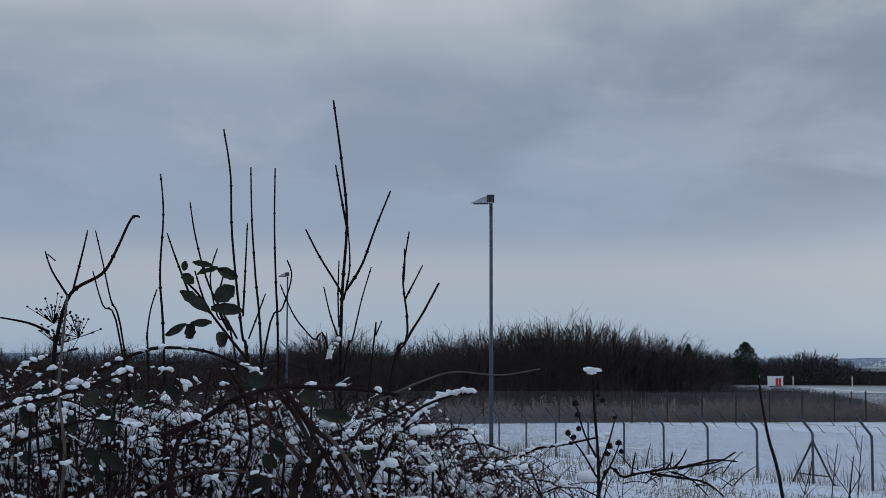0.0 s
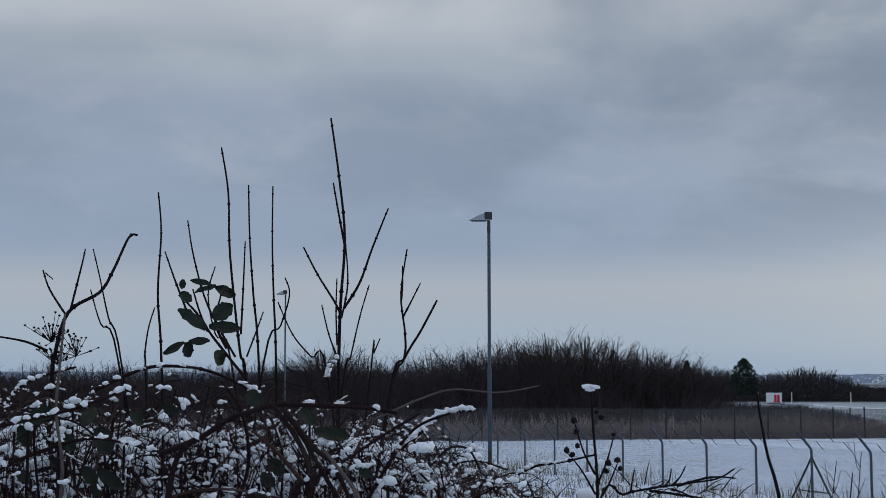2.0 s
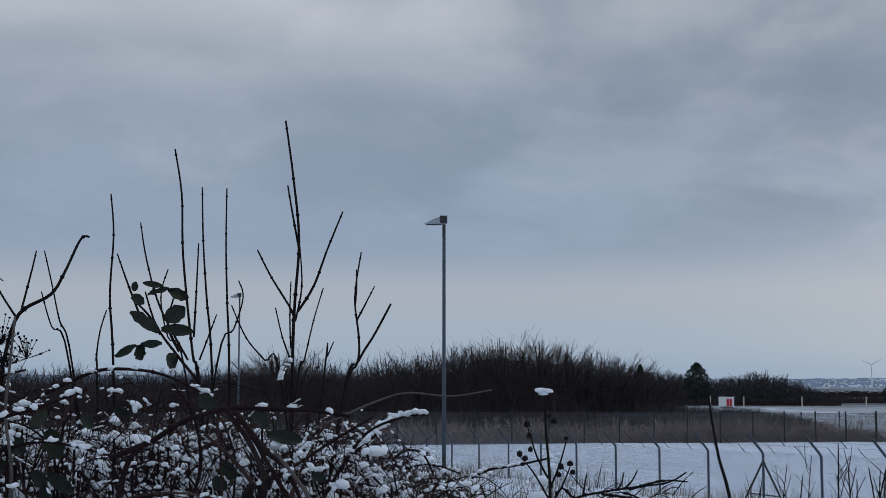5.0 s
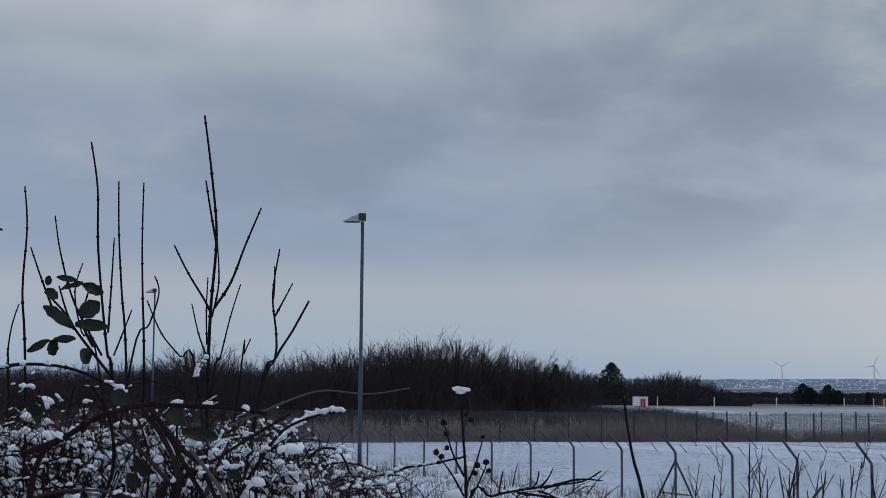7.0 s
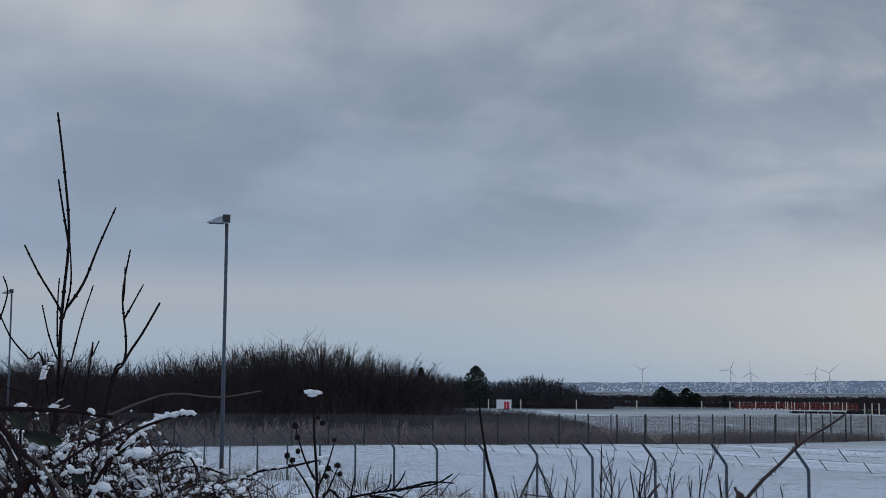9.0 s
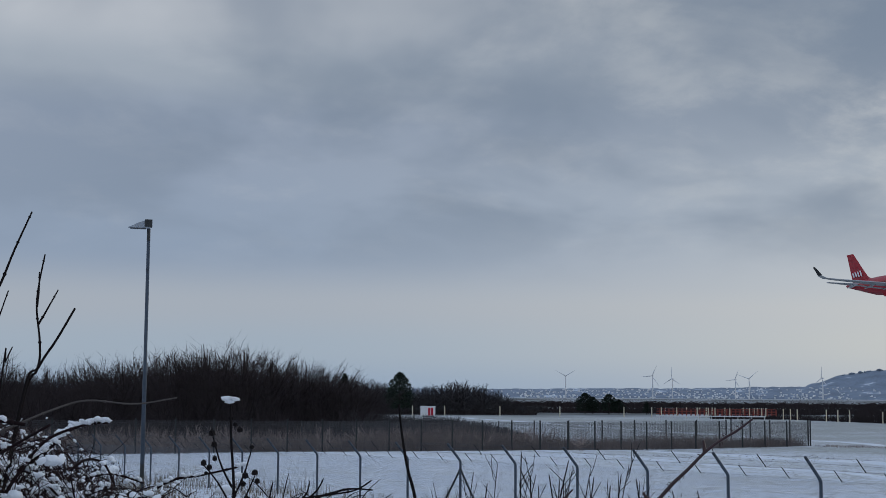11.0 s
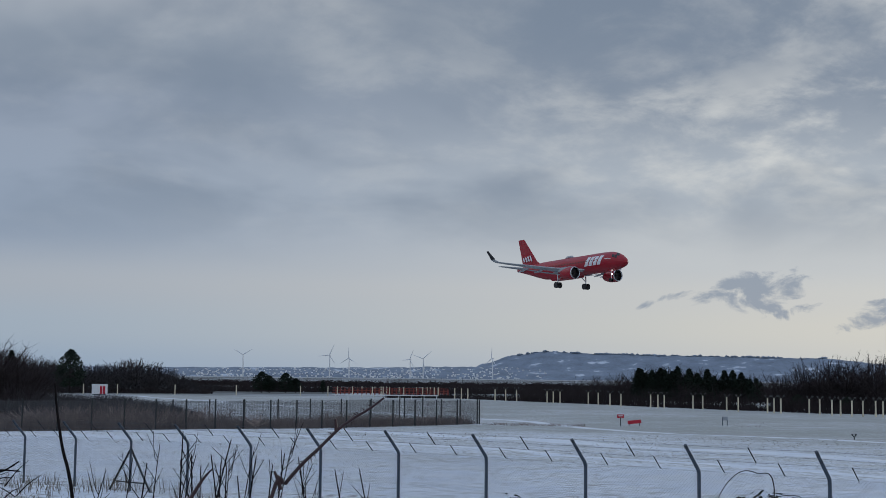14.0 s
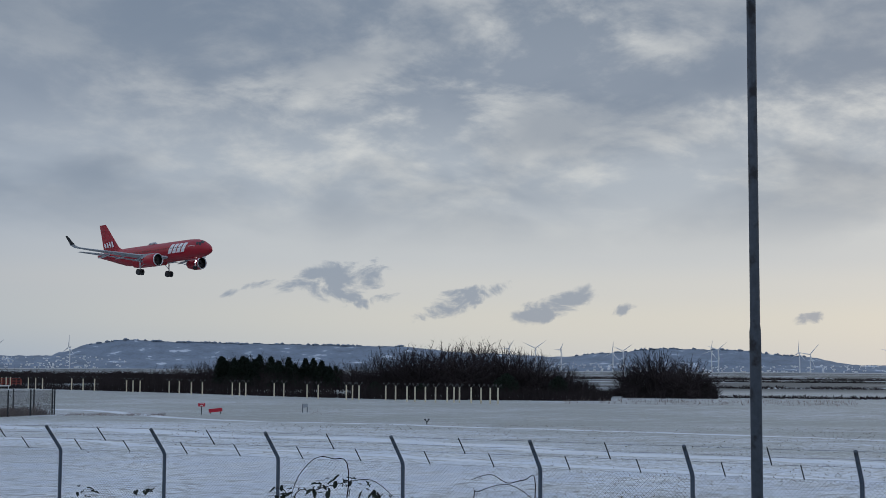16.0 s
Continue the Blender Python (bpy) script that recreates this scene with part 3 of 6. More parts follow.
# ---------- bare trees and shrubs ----------
def dome_tree_mesh(seed, H, wide=0.40, stems=3, branches=46, twigs=11, tw=0.011, low=0.0, long=1.0):
    """A bare tree or shrub with a rounded crown of many fine, upswept twigs."""
    rnd = random.Random(seed)
    trunk, crown = MB(), MB()
    feet = []
    for k in range(stems):
        a = 2 * math.pi * (k + rnd.random()) / stems
        foot = Vector((math.cos(a), math.sin(a), 0)) * H * (0.05 * (stems > 1))
        head = Vector((math.cos(a) * wide * 0.35 * (stems > 1), math.sin(a) * wide * 0.35 * (stems > 1), rnd.uniform(0.72, 0.88))) * H
        mid = foot.lerp(head, 0.5) + Vector((rnd.gauss(0, 0.02), rnd.gauss(0, 0.02), 0)) * H
        trunk.tube([foot, mid, head], [H * 0.011, H * 0.007, H * 0.002], 5)
        feet.append((foot, mid, head))
    for k in range(branches):
        foot, mid, head = rnd.choice(feet)
        a, up = rnd.uniform(0, 2 * math.pi), rnd.uniform(-0.75 + low, 1.0)
        q = rnd.uniform(0.62, 0.90) * (1.0 + 0.16 * math.sin(3 * a + seed))
        side = math.sqrt(max(0.0, 1 - up * up))
        end = Vector((math.cos(a) * side * wide * q, math.sin(a) * side * wide * q, 0.50 + 0.46 * up * q)) * H
        z = end.z * rnd.uniform(0.35, 0.7)
        u = min(1.0, z / head.z)
        start = foot.lerp(mid, u * 2) if u < 0.5 else mid.lerp(head, u * 2 - 1)
        bow = start.lerp(end, 0.55) + (Vector((end.x, end.y, 0)) * 0.16 - Vector((0, 0, 0.02 * H)))
        crown.tube([start, bow, end], [tw * 2.6, tw * 1.9, tw * 1.0], 3, caps=False)
        out = Vector((end.x, end.y, (end.z - 0.42 * H) * 1.2)).normalized()
        for g in range(twigs):
            w = rnd.uniform(0.15, 1.0)
            p = start.lerp(bow, w * 2) if w < 0.5 else bow.lerp(end, w * 2 - 1)
            d = (out * 0.8 + Vector((rnd.gauss(0, 0.6), rnd.gauss(0, 0.6), rnd.uniform(-0.1, 0.9)))).normalized()
            e = p + d * H * rnd.uniform(0.05, 0.13) * long
            crown.spike(p, e, tw * 1.05)
            for f in range(1):
                b = p.lerp(e, rnd.uniform(0.3, 0.8))
                d2 = (d + Vector((rnd.gauss(0, 0.5), rnd.gauss(0, 0.5), rnd.uniform(0, 0.5)))).normalized()
                crown.spike(b, b + d2 * H * rnd.uniform(0.04, 0.09), tw * 0.75)
    return trunk, crown


def tree_proto(name, seed, H, mat, label, category, **kw):
    t = thing(name, Matrix.Translation((0, -60 - seed * 3, 0)), label, category)
    a, b = dome_tree_mesh(seed, H, **kw)
    part("trunk", a, mat, t)
    part("crown", b, mat, t)
    return t


def evergreen_proto(seed, H, label, wide=0.35, rows=11):
    rnd = random.Random(seed)
    t = thing("evergreen_tree", Matrix.Translation((0, -60 - seed * 3, 0)), label, "tree")
    m = MB()
    m.tube([(0, 0, 0), (0.1, 0, H * 0.5), (0, 0, H * 0.95)], [H * 0.022, H * 0.016, H * 0.004], 6)
    part("trunk", m, BARK, t)
    m = MB()
    for i in range(rows * 34):
        u = rnd.random()
        z = H * (0.18 + 0.82 * u)
        lobe = math.sin(math.pi * min(1, 0.25 + 0.75 * u)) ** 0.7 if wide > 0.3 else (1.02 - u) ** 0.7
        rad = H * wide * lobe * rnd.uniform(0.2, 1.05) ** 0.7
        a = rnd.uniform(0, 2 * math.pi)
        c = Vector((rad * math.cos(a), rad * math.sin(a), z))
        for q in range(6):
            d = Vector((rnd.uniform(-1, 1), rnd.uniform(-1, 1), rnd.uniform(-0.6, 0.9))).normalized() * H * rnd.uniform(0.03, 0.065)
            s = Vector((rnd.uniform(-1, 1), rnd.uniform(-1, 1), rnd.uniform(-1, 1))).normalized() * H * 0.016
            m.add([c, c + d * 0.5 + s, c + d, c + d * 0.5 - s], [(0, 1, 2, 3)])
    part("crown", m, NEEDLE, t)
    return t


TREES = [tree_proto("bare_tree", k, 10.0, BARKFAR, "bare winter tree with a dense dark twiggy crown", "tree", wide=0.40 + 0.03 * k, stems=1 + k % 3, branches=62, twigs=11, tw=0.012, low=0.5, long=0.72) for k in range(5)]
SHRUBS = [tree_proto("thicket_shrub", 20 + k, 5.0, BARKFAR, "bare many-stemmed thicket shrub, dark and dense", "shrub", wide=0.48, stems=5, branches=28, twigs=9, tw=0.011, low=0.2) for k in range(3)]
SCRUBS = [tree_proto("dry_scrub_bush", 30 + k, 2.0, SCRUB, "low brown winter scrub bush beside the fence", "shrub", wide=0.50, stems=5, branches=20, twigs=8, tw=0.0065) for k in range(3)]
FARTREES = [tree_proto("bare_tree", 50 + k, 10.0, BARKFAR, "bare winter tree in the wood behind the lights", "tree", wide=0.42 + 0.03 * k, stems=1 + k % 3, branches=66, twigs=9, tw=0.016, low=0.35, long=0.55) for k in range(4)]
FARMESH = [dome_tree_mesh(60 + k, 10.0, 0.42, 1 + k % 2, 24, 4, 0.036) for k in range(3)] + [dome_tree_mesh(70 + k, 10.0, 0.5, 3, 18, 4, 0.04) for k in range(2)]
FIRS = [evergreen_proto(40, 10.0, "dark evergreen tree with a broad crown", 0.34, 22), evergreen_proto(41, 10.0, "dark evergreen conifer with a pointed crown", 0.24, 13)]


def plant(proto, az, r, top, group, rnd, wide=1.0, own=10.0, label=""):
    p = at(az, r, -0.1)
    s = top / own
    m = Matrix.Translation(p) @ Matrix.Rotation(rnd.uniform(0, 6.28), 4, "Z") @ Matrix.Diagonal((s * wide, s * wide, s, 1))
    o = copy_thing(proto, m)
    o["group"] = group
    if label:
        o["label"] = label
    return o


def joined_wood(name, label, places, mat):
    """Many far trees as one mesh. places: which shape, matrix."""
    verts, faces, n = [], [], 0
    for k, m4 in places:
        for src in FARMESH[k]:
            a = np.array([tuple(v) for v in src.v])
            m = np.array(m4)
            verts.append(a @ m[:3, :3].T + m[:3, 3])
            faces.extend([tuple(i + n for i in f) for f in src.f])
            n += len(a)
    me = bpy.data.meshes.new(name)
    me.from_pydata(np.concatenate(verts).tolist(), [], faces)
    me.materials.append(mat)
    return tagged(new(name, me), label, "trees", kind="stuff")


def tree_place(az, r, top, wide, rnd, own=10.0):
    s = top / own
    return Matrix.Translation(at(az, r, -0.1)) @ Matrix.Rotation(rnd.uniform(0, 6.28), 4, "Z") @ Matrix.Diagonal((s * wide, s * wide, s, 1))


def undergrowth(label, a0, a1, r0, r1, n, h, rnd, mat, env=None, reach=0.90):
    m = MB()
    for i in range(n):
        az, r = rnd.uniform(a0, a1), rnd.uniform(r0, r1)
        p = at(az, r, -0.05)
        hh = h * rnd.uniform(0.3, 1.0) * (0.85 + 0.6 * noise.noise(Vector((az * 1.5, r * 0.1, 9))))
        if env:
            hh = max(0.5, top_height(smooth_profile(env, az), r) * rnd.uniform(0.30, reach) * (1.0 + 0.10 * noise.noise(Vector((az * 2.2, r * 0.15, 6)))))
        d = Vector((rnd.gauss(0, 0.35), rnd.gauss(0, 0.25), 1)) * hh if not env else Vector((rnd.gauss(0, 0.34) * hh, rnd.gauss(0, 0.3) * hh, hh))
        w = 0.00018 * r
        m.spike(p, p + d, w * 1.3)
        if env:
            for sd in (-1, 1):
                b = p + d * rnd.uniform(0.35, 0.8)
                m.spike(b, b + Vector((sd * rnd.uniform(0.15, 0.5), rnd.uniform(-0.3, 0.3), rnd.uniform(0.25, 0.7))) * min(2.2, hh * 0.3), w)
    return tagged(part("undergrowth", m, mat), label, "undergrowth", kind="stuff")


def top_height(el, r):
    return EYE + r * math.tan(radians(el)) - gz(r)


rnd = random.Random(5)
ENV = ((-20, 0.60), (-10, 0.62), (-6.2, 0.75), (-4.2, 1.45), (-3.0, 0.85), (-0.5, 1.0), (1.5, 1.35), (3.2, 1.55), (4.9, 1.95), (6.5, 1.6), (8.5, 1.25), (9.7, 0.98), (10.4, 0.4), (11.1, -0.7))
for i in range(135):
    az = -20 + 30.8 * (i + rnd.random()) / 135
    r = rnd.uniform(172, 235) if az < 9 else rnd.uniform(168, 190)
    h = top_height(smooth_profile(ENV, az), r) * (rnd.uniform(1.10, 1.21) if i % 3 else rnd.uniform(0.9, 1.06))
    plant(rnd.choice(TREES), az, r, max(h, 2.0), "bare wood on the mound", rnd, 1.55)
for i in range(80):
    az = -20 + 31.3 * (i + rnd.random()) / 80
    r = rnd.uniform(152, 172)
    h = min(top_height(smooth_profile(ENV, az), r) * 0.75, rnd.uniform(4.0, 6.5))
    plant(rnd.choice(SHRUBS), az, r, max(h, 1.6), "thicket at the wood's edge", rnd, 1.5, 5.0)
# wood behind the red hut, to the far right of the mound
ENV2 = ((9, 0.8), (10, 0.72), (11.2, 0.62), (12.5, 0.35), (13.4, 0.42), (14.4, 0.72), (15.4, 0.5), (16.3, 0.1), (17.2, -0.3), (18.5, -0.42), (21, -0.32), (24, -0.35), (28, -0.3), (34, -0.1))
ENV3 = ((27, -0.2), (31, -0.15), (33.4, 0.1), (34.2, 0.25), (35.5, 0.48), (38.5, 0.25), (40.2, 0.2), (41.5, 0.75), (43, 0.95), (45.3, 1.05), (46.8, 0.85), (48.0, 0.3), (49.2, -0.1), (50.2, -0.75), (50.7, -0.5), (51.2, 0.45), (52.4, 0.72), (53.6, 0.5), (54.3, -0.1), (54.8, -0.9), (56, -1.05), (62, -1.05))
places = []
for i in range(130):
    az = 9.3 + 8.5 * (i + rnd.random()) / 130
    r = rnd.uniform(400, 470)
    places.append((rnd.randrange(3), tree_place(az, r, max(1.5, top_height(smooth_profile(ENV2, az), r) * rnd.uniform(0.95, 1.18)), 1.3, rnd)))
for i in range(120):
    az = 9.3 + 25 * (i + rnd.random()) / 120
    r = rnd.uniform(455, 500) if az > 17.5 else rnd.uniform(392, 420)
    places.append((3 + rnd.randrange(2), tree_place(az, r, max(1.5, min(6.0, top_height(smooth_profile(ENV2, az), r)) * rnd.uniform(0.7, 1.0)), 2.0, rnd)))
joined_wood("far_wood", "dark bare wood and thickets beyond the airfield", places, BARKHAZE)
undergrowth("dark undergrowth along the foot of the far wood", 9.3, 17.6, 392, 430, 3000, 2.6, rnd, BARKFAR)
undergrowth("dark low thicket across the far flats", 17, 34, 455, 485, 5500, 4.6, rnd, BARKFAR)
undergrowth("dark undergrowth along the foot of the mound wood", -20, 11.0, 150, 168, 5000, 3.0, rnd, BARKFAR)
undergrowth("dense dark saplings filling the mound wood", -20, 10.8, 165, 200, 15000, 3.0, rnd, BARKFAR, ENV, 0.98)
undergrowth("dense dark saplings filling the wood behind the lights", 40, 54.6, 290, 306, 4500, 3.0, rnd, BARKFAR, ENV3, 0.72)
undergrowth("dense dark saplings behind the row of conifers", 30, 40.5, 350, 385, 3500, 3.0, rnd, BARKFAR, ENV3, 0.75)
undergrowth("dark undergrowth beneath a lone clump of trees", 50.9, 54.6, 272, 290, 1400, 1.8, rnd, BARKFAR)
m = MB()
for i in range(9500):
    az = rnd.uniform(24.5, 50.4)
    r = min(356.0, max(248.0, 163.0 / math.sin(radians(az)) + 3)) + 16 * rnd.random() ** 1.4
    p = at(az, r, -0.05)
    hh = rnd.uniform(0.6, 3.0) * (0.9 + 0.7 * noise.noise(Vector((az * 1.3, r * 0.1, 4))))
    m.spike(p, p + Vector((rnd.gauss(0, 0.3), rnd.gauss(0, 0.25), 1)) * hh, 0.055)
tagged(part("undergrowth", m, BARKFAR), "dark ragged undergrowth along the approach lights", "undergrowth", kind="stuff")
undergrowth("low dead brown growth past the fence corner", 28.4, 32.6, 162, 169, 900, 0.35, rnd, SCRUB)
undergrowth("low dead weeds in the snowy field", 38.3, 39.6, 168, 188, 40, 0.35, rnd, SCRUB)
undergrowth("thin weeds at the far edge of the field", 48.5, 60, 225, 262, 500, 0.9, rnd, SCRUB)
plant(FIRS[0], 12.08, 385, top_height(0.86, 385), "evergreens", rnd, 1.0, 10.0, "lone dark pine with a rounded crown")
for az, el, k in ((9.85, 0.80, 1), (19.55, 0.10, 0), (19.85, -0.05, 0), (20.5, 0.06, 0), (20.9, -0.15, 0), (22.0, -0.2, 1)):
    plant(FIRS[k], az, 430, top_height(el, 430), "evergreens", rnd, 1.0 if az < 15 else 1.35)
# woods behind the approach lights
for i in range(115):
    az = 27 + 35 * (i + rnd.random()) / 115
    el = smooth_profile(ENV3, az)
    r = rnd.uniform(400, 440) if az < 31 else (rnd.uniform(330, 390) if az < 40 else rnd.uniform(278, 310))
    h = top_height(el, r) * (rnd.uniform(1.08, 1.22) if i % 4 else rnd.uniform(0.85, 1.05))
    if h > 1.2:
        plant(rnd.choice(FARTREES), az, r, h, "bare wood behind the approach lights", rnd, 1.45)
for i in range(60):
    az = 27 + 28 * (i + rnd.random()) / 60
    r = (410 if az < 31 else (325 if az < 40 else 276)) + rnd.uniform(-8, 8)
    h = min(top_height(smooth_profile(ENV3, az), r) * 0.75, rnd.uniform(3.5, 5.5))
    if h > 0.8:
        plant(rnd.choice(SHRUBS), az, r, h, "thicket at the wood's foot", rnd, 1.6, 5.0)
for i in range(34):
    az = 34.6 + 4.9 * (i + rnd.random()) / 34
    plant(FIRS[1], az, 335 + rnd.uniform(-6, 6), top_height(0.52 - 0.05 * abs(az - 35.6), 335) * rnd.uniform(0.66, 1.0), "row of dark conifers", rnd, 1.2)
for az, el in ((40.9, -0.55), (42.8, -0.6), (46.2, -0.2), (48.3, -0.3)):
    plant(FIRS[0], az, 268, top_height(el, 268), "evergreens", rnd, 1.5)
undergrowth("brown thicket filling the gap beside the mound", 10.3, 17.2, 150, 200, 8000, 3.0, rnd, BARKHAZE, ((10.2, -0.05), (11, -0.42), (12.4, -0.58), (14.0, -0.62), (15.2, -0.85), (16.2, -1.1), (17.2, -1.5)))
# brown bushes between the mound's end and the hut
for i in range(34):
    az = 10.2 + 4.6 * (i + rnd.random()) / 34
    r = rnd.uniform(150, 235)
    plant(rnd.choice(SHRUBS), az, r, max(1.2, top_height(-0.78 - 0.10 * max(0, az - 12), r) * rnd.uniform(0.8, 1.15)), "bushes past the end of the mound", rnd, 1.5, 5.0, "brown winter bush beyond the dark mesh fence")
# scrub along the security fence
for i in range(110):
    u = (i + rnd.random()) / 110
    p = Vector((79, 147, 0)).lerp(Vector((-36, 105, 0)), u) + Vector((rnd.uniform(-1, 1), rnd.uniform(0.6, 6.5), 0))
    az, r = math.degrees(math.atan2(p.x, p.y)), math.hypot(p.x, p.y)
    plant(rnd.choice(SCRUBS), az, r, rnd.uniform(0.8, 1.7) if az > 18.5 else rnd.uniform(1.8, 3.1), "scrub along the fence", rnd, 1.6, 2.0)
m = MB()
for i in range(24000):
    u = rnd.random() if i < 15000 else rnd.uniform(0, 0.5)
    p = Vector((79, 147, 0)).lerp(Vector((-36, 105, 0)), u) + Vector((0, rnd.uniform(0.3, 9.0) - (0.8 if rnd.random() < 0.2 else 0), 0))
    az, r = math.degrees(math.atan2(p.x, p.y)), math.hypot(p.x, p.y)
    p.z = gz(r)
    h = (1.35 if az > 25 else 1.75 if az > 18.5 else 2.3 if az > 15 else 2.8) * rnd.uniform(0.35, 1.0) * (0.8 + 0.5 * noise.noise(Vector((p.x * 0.2, p.y * 0.2, 3))))
    d = Vector((rnd.gauss(0, 0.28), rnd.gauss(0, 0.2), 1)) * h
    m.spike(p, p + d, 0.022)
tagged(part("dry_undergrowth", m, SCRUB), "dense brown dead undergrowth behind the dark fence", "undergrowth", kind="stuff")
plant(SCRUBS[0], 19.4, 141, 2.6, "scrub along the fence", rnd, 1.1, 2.0)
for proto in TREES + SHRUBS + SCRUBS + FARTREES + FIRS:
    for ob in (*proto.children, proto):
        bpy.data.objects.remove(ob)
# hedgerows on the far flats
for r, a0, a1, h in ((285, 54.6, 70, 0.7), (430, 54, 70, 0.9), (640, 53, 70, 1.2), (980, 48, 70, 2.0), (700, 5, 34, 2.2), (1000, 12, 32, 3.0)):
    m = MB()
    n = int((a1 - a0) * 14)
    for i in range(n):
        az = a0 + (a1 - a0) * (i + rnd.random()) / n
        p = at(az, r + rnd.uniform(-4, 4))
        hh = h * rnd.uniform(0.5, 1.3)
        for q in range(7):
            d = Vector((rnd.uniform(-1, 1) * r / 250, rnd.uniform(-1, 1), rnd.uniform(0.3, 1))) * hh
            m.tube([p, p + d], [0.16 * hh, 0.05 * hh], 3, caps=False)
    tagged(part("hedgerow", m, BARKFAR), "thin dark winter hedgerow across the flats", "hedge", kind="stuff")


# ---------- approach lights, antenna array, hut and signs ----------
def approach_post(p, h, arms):
    t = thing("approach_light", Matrix.Translation(p), "faded yellow approach-light post with twin lamps", "approach light", "runway approach lights")
    m = MB()
    m.tube([(0, 0, -0.1), (0, 0, h * 0.86)], [0.14, 0.125], 8)
    part("post", m, YELLOW, t)
    if arms:
        m = MB()
        m.tube([(-0.55, 0, h), (-0.3, 0, h * 0.9), (0, 0, h * 0.87), (0.3, 0, h * 0.9), (0.55, 0, h)], 0.05, 5)
        part("crossarm", m, LAMPDARK, t)
        for s in (-0.55, 0.55):
            m = MB()
            m.tube([(s, 0.05, h), (s, -0.22, h + 0.03)], [0.10, 0.15], 8)
            part("lamp", m, LAMPDARK, t)


def line_x(az):
    """Distance at which the row of approach lights stands at angle az."""
    return min(375.0, 163.0 / math.sin(radians(max(az, 12))))


rnd = random.Random(8)
for az in (12.6, 13.1, 13.9, 16.13, 18.54, 21.1, 22.2, 23.57, 24.09, 24.34, 24.57, 25.07, 25.78, 26.2, 26.33, 27.32, 27.59, 27.85, 28.95, 29.38, 29.82):
    approach_post(at(az, line_x(az)), 3.1, az > 28.5)
for px, near in ((395, 0), (415, 0), (437, 0), (528, 0), (560, 0), (598, 9), (633, 9), (728, 4), (751, 4), (771, 4), (862, 0), (893, 0), (968, 8), (1004, 8), (1095, 8), (1115, 8), (1136, 8), (1223, 4), (1255, 4), (1292, 8), (1318, 8), (1352, 8), (1385, 8), (1423, 4), (1445, 4), (1463, 4), (1501, 4), (1533, 4), (1563, 4), (1588, 4)):
    az = 26.14 + px * 0.012425
    approach_post(at(az, line_x(az) - near), 2.9, True)

arr = thing("antenna_array", Matrix.Translation(at(24.65, 330)) @ pose(0, 0, 0, 0, 0, -24.65), "long red-orange antenna array on a white platform", "antenna array")
m = MB()
m.box((-0.8, 0, 1.05), (24.5, 1.4, 0.22))
part("platform", m, WHITEP, arr)
for k in range(3):
    m = MB()
    m.box((0.4, -0.2, 1.55 + k * 0.55), (27 - 0.2 * k, 0.12, 0.13 + 0.08 * (k == 1)))
    part("rail", m, ORANGE, arr)
for k in range(27):
    m = MB()
    m.box((-12.2 + k, 0.0, 1.85), (0.30, 0.14, 1.35))
    part("antenna", m, ORANGE, arr)
for k in range(9):
    m = MB()
    m.box((-12.4 + k * 2.95, 0.2, 0.5), (0.15, 0.15, 1.0))
    part("leg", m, WHITEP, arr)
for k in (0.5, 4.0, 8.6, 11.1, 12.6, 15.9, 20.3, 23.0, 23.9):
    m = MB()
    m.tube([(-12.4 + k, -0.6, 1.1), (-12.4 + k, -0.6, 3.0)], 0.12, 6)
    part("mast", m, YELLOW, arr)

hut = thing("equipment_hut", Matrix.Translation(at(13.22, 362)) @ pose(0, 0, 0, 0, 0, -13), "small white and red striped equipment hut", "hut")
m = MB()
m.box((0, 0, 1.40), (3.8, 2.4, 2.3))
part("cabin", m, WHITEP, hut)
for x in (0.35, 1.05):
    m = MB()
    m.box((x, -1.22, 1.25), (0.58, 0.05, 1.9))
    part("red_panel", m, RED, hut)
m = MB()
m.box((0, 0, 2.61), (4.0, 2.7, 0.12))
part("roof", m, SNOW, hut)
m = MB()
m.box((0, 0, 0.2), (3.0, 2.2, 0.5))
part("plinth", m, STEEL, hut)

sgn = thing("warning_sign", Matrix.Translation(at(34.0, 168)) @ pose(0, 0, 0, 0, 0, -34), "red sign with white bars on a post in the snow", "sign")
m = MB()
m.tube([(0, 0, -0.1), (0, 0, 1.1)], 0.045, 6)
part("post", m, DARKSTEEL, sgn)
m = MB()
m.box((0, 0, 1.15), (0.80, 0.07, 0.42))
board = part("board", m, RED, sgn)
for k, w in ((0, 0.5), (1, 0.36)):
    m = MB()
    m.box((0, -0.045, 1.25 - 0.18 * k), (w, 0.015, 0.06))
    part("text_bar", m, WHITEP, board)
bar = thing("marker_board", Matrix.Translation(at(34.55, 171)) @ pose(0, 0, 0, 0, 0, -30), "low red marker board standing in the snow", "marker board")
m = MB()
m.box((0, 0, 0.42), (1.6, 0.16, 0.42), Matrix.Rotation(radians(-6), 3, "Y"))
part("board", m, RED, bar)
for s in (-0.6, 0.6):
    m = MB()
    m.box((s, 0, 0.12), (0.07, 0.1, 0.3))
    part("leg", m, DARKSTEEL, bar)
mk = thing("ground_light", Matrix.Translation(at(43.02, 133)), "small dark ground light on a forked stand", "ground light")
m = MB()
m.tube([(0, 0, 0), (0, 0, 0.25)], 0.05, 6)
m.tube([(-0.2, 0, 0.42), (0, 0, 0.22), (0.2, 0, 0.42)], 0.05, 6)
part("stand", m, DARKSTEEL, mk)
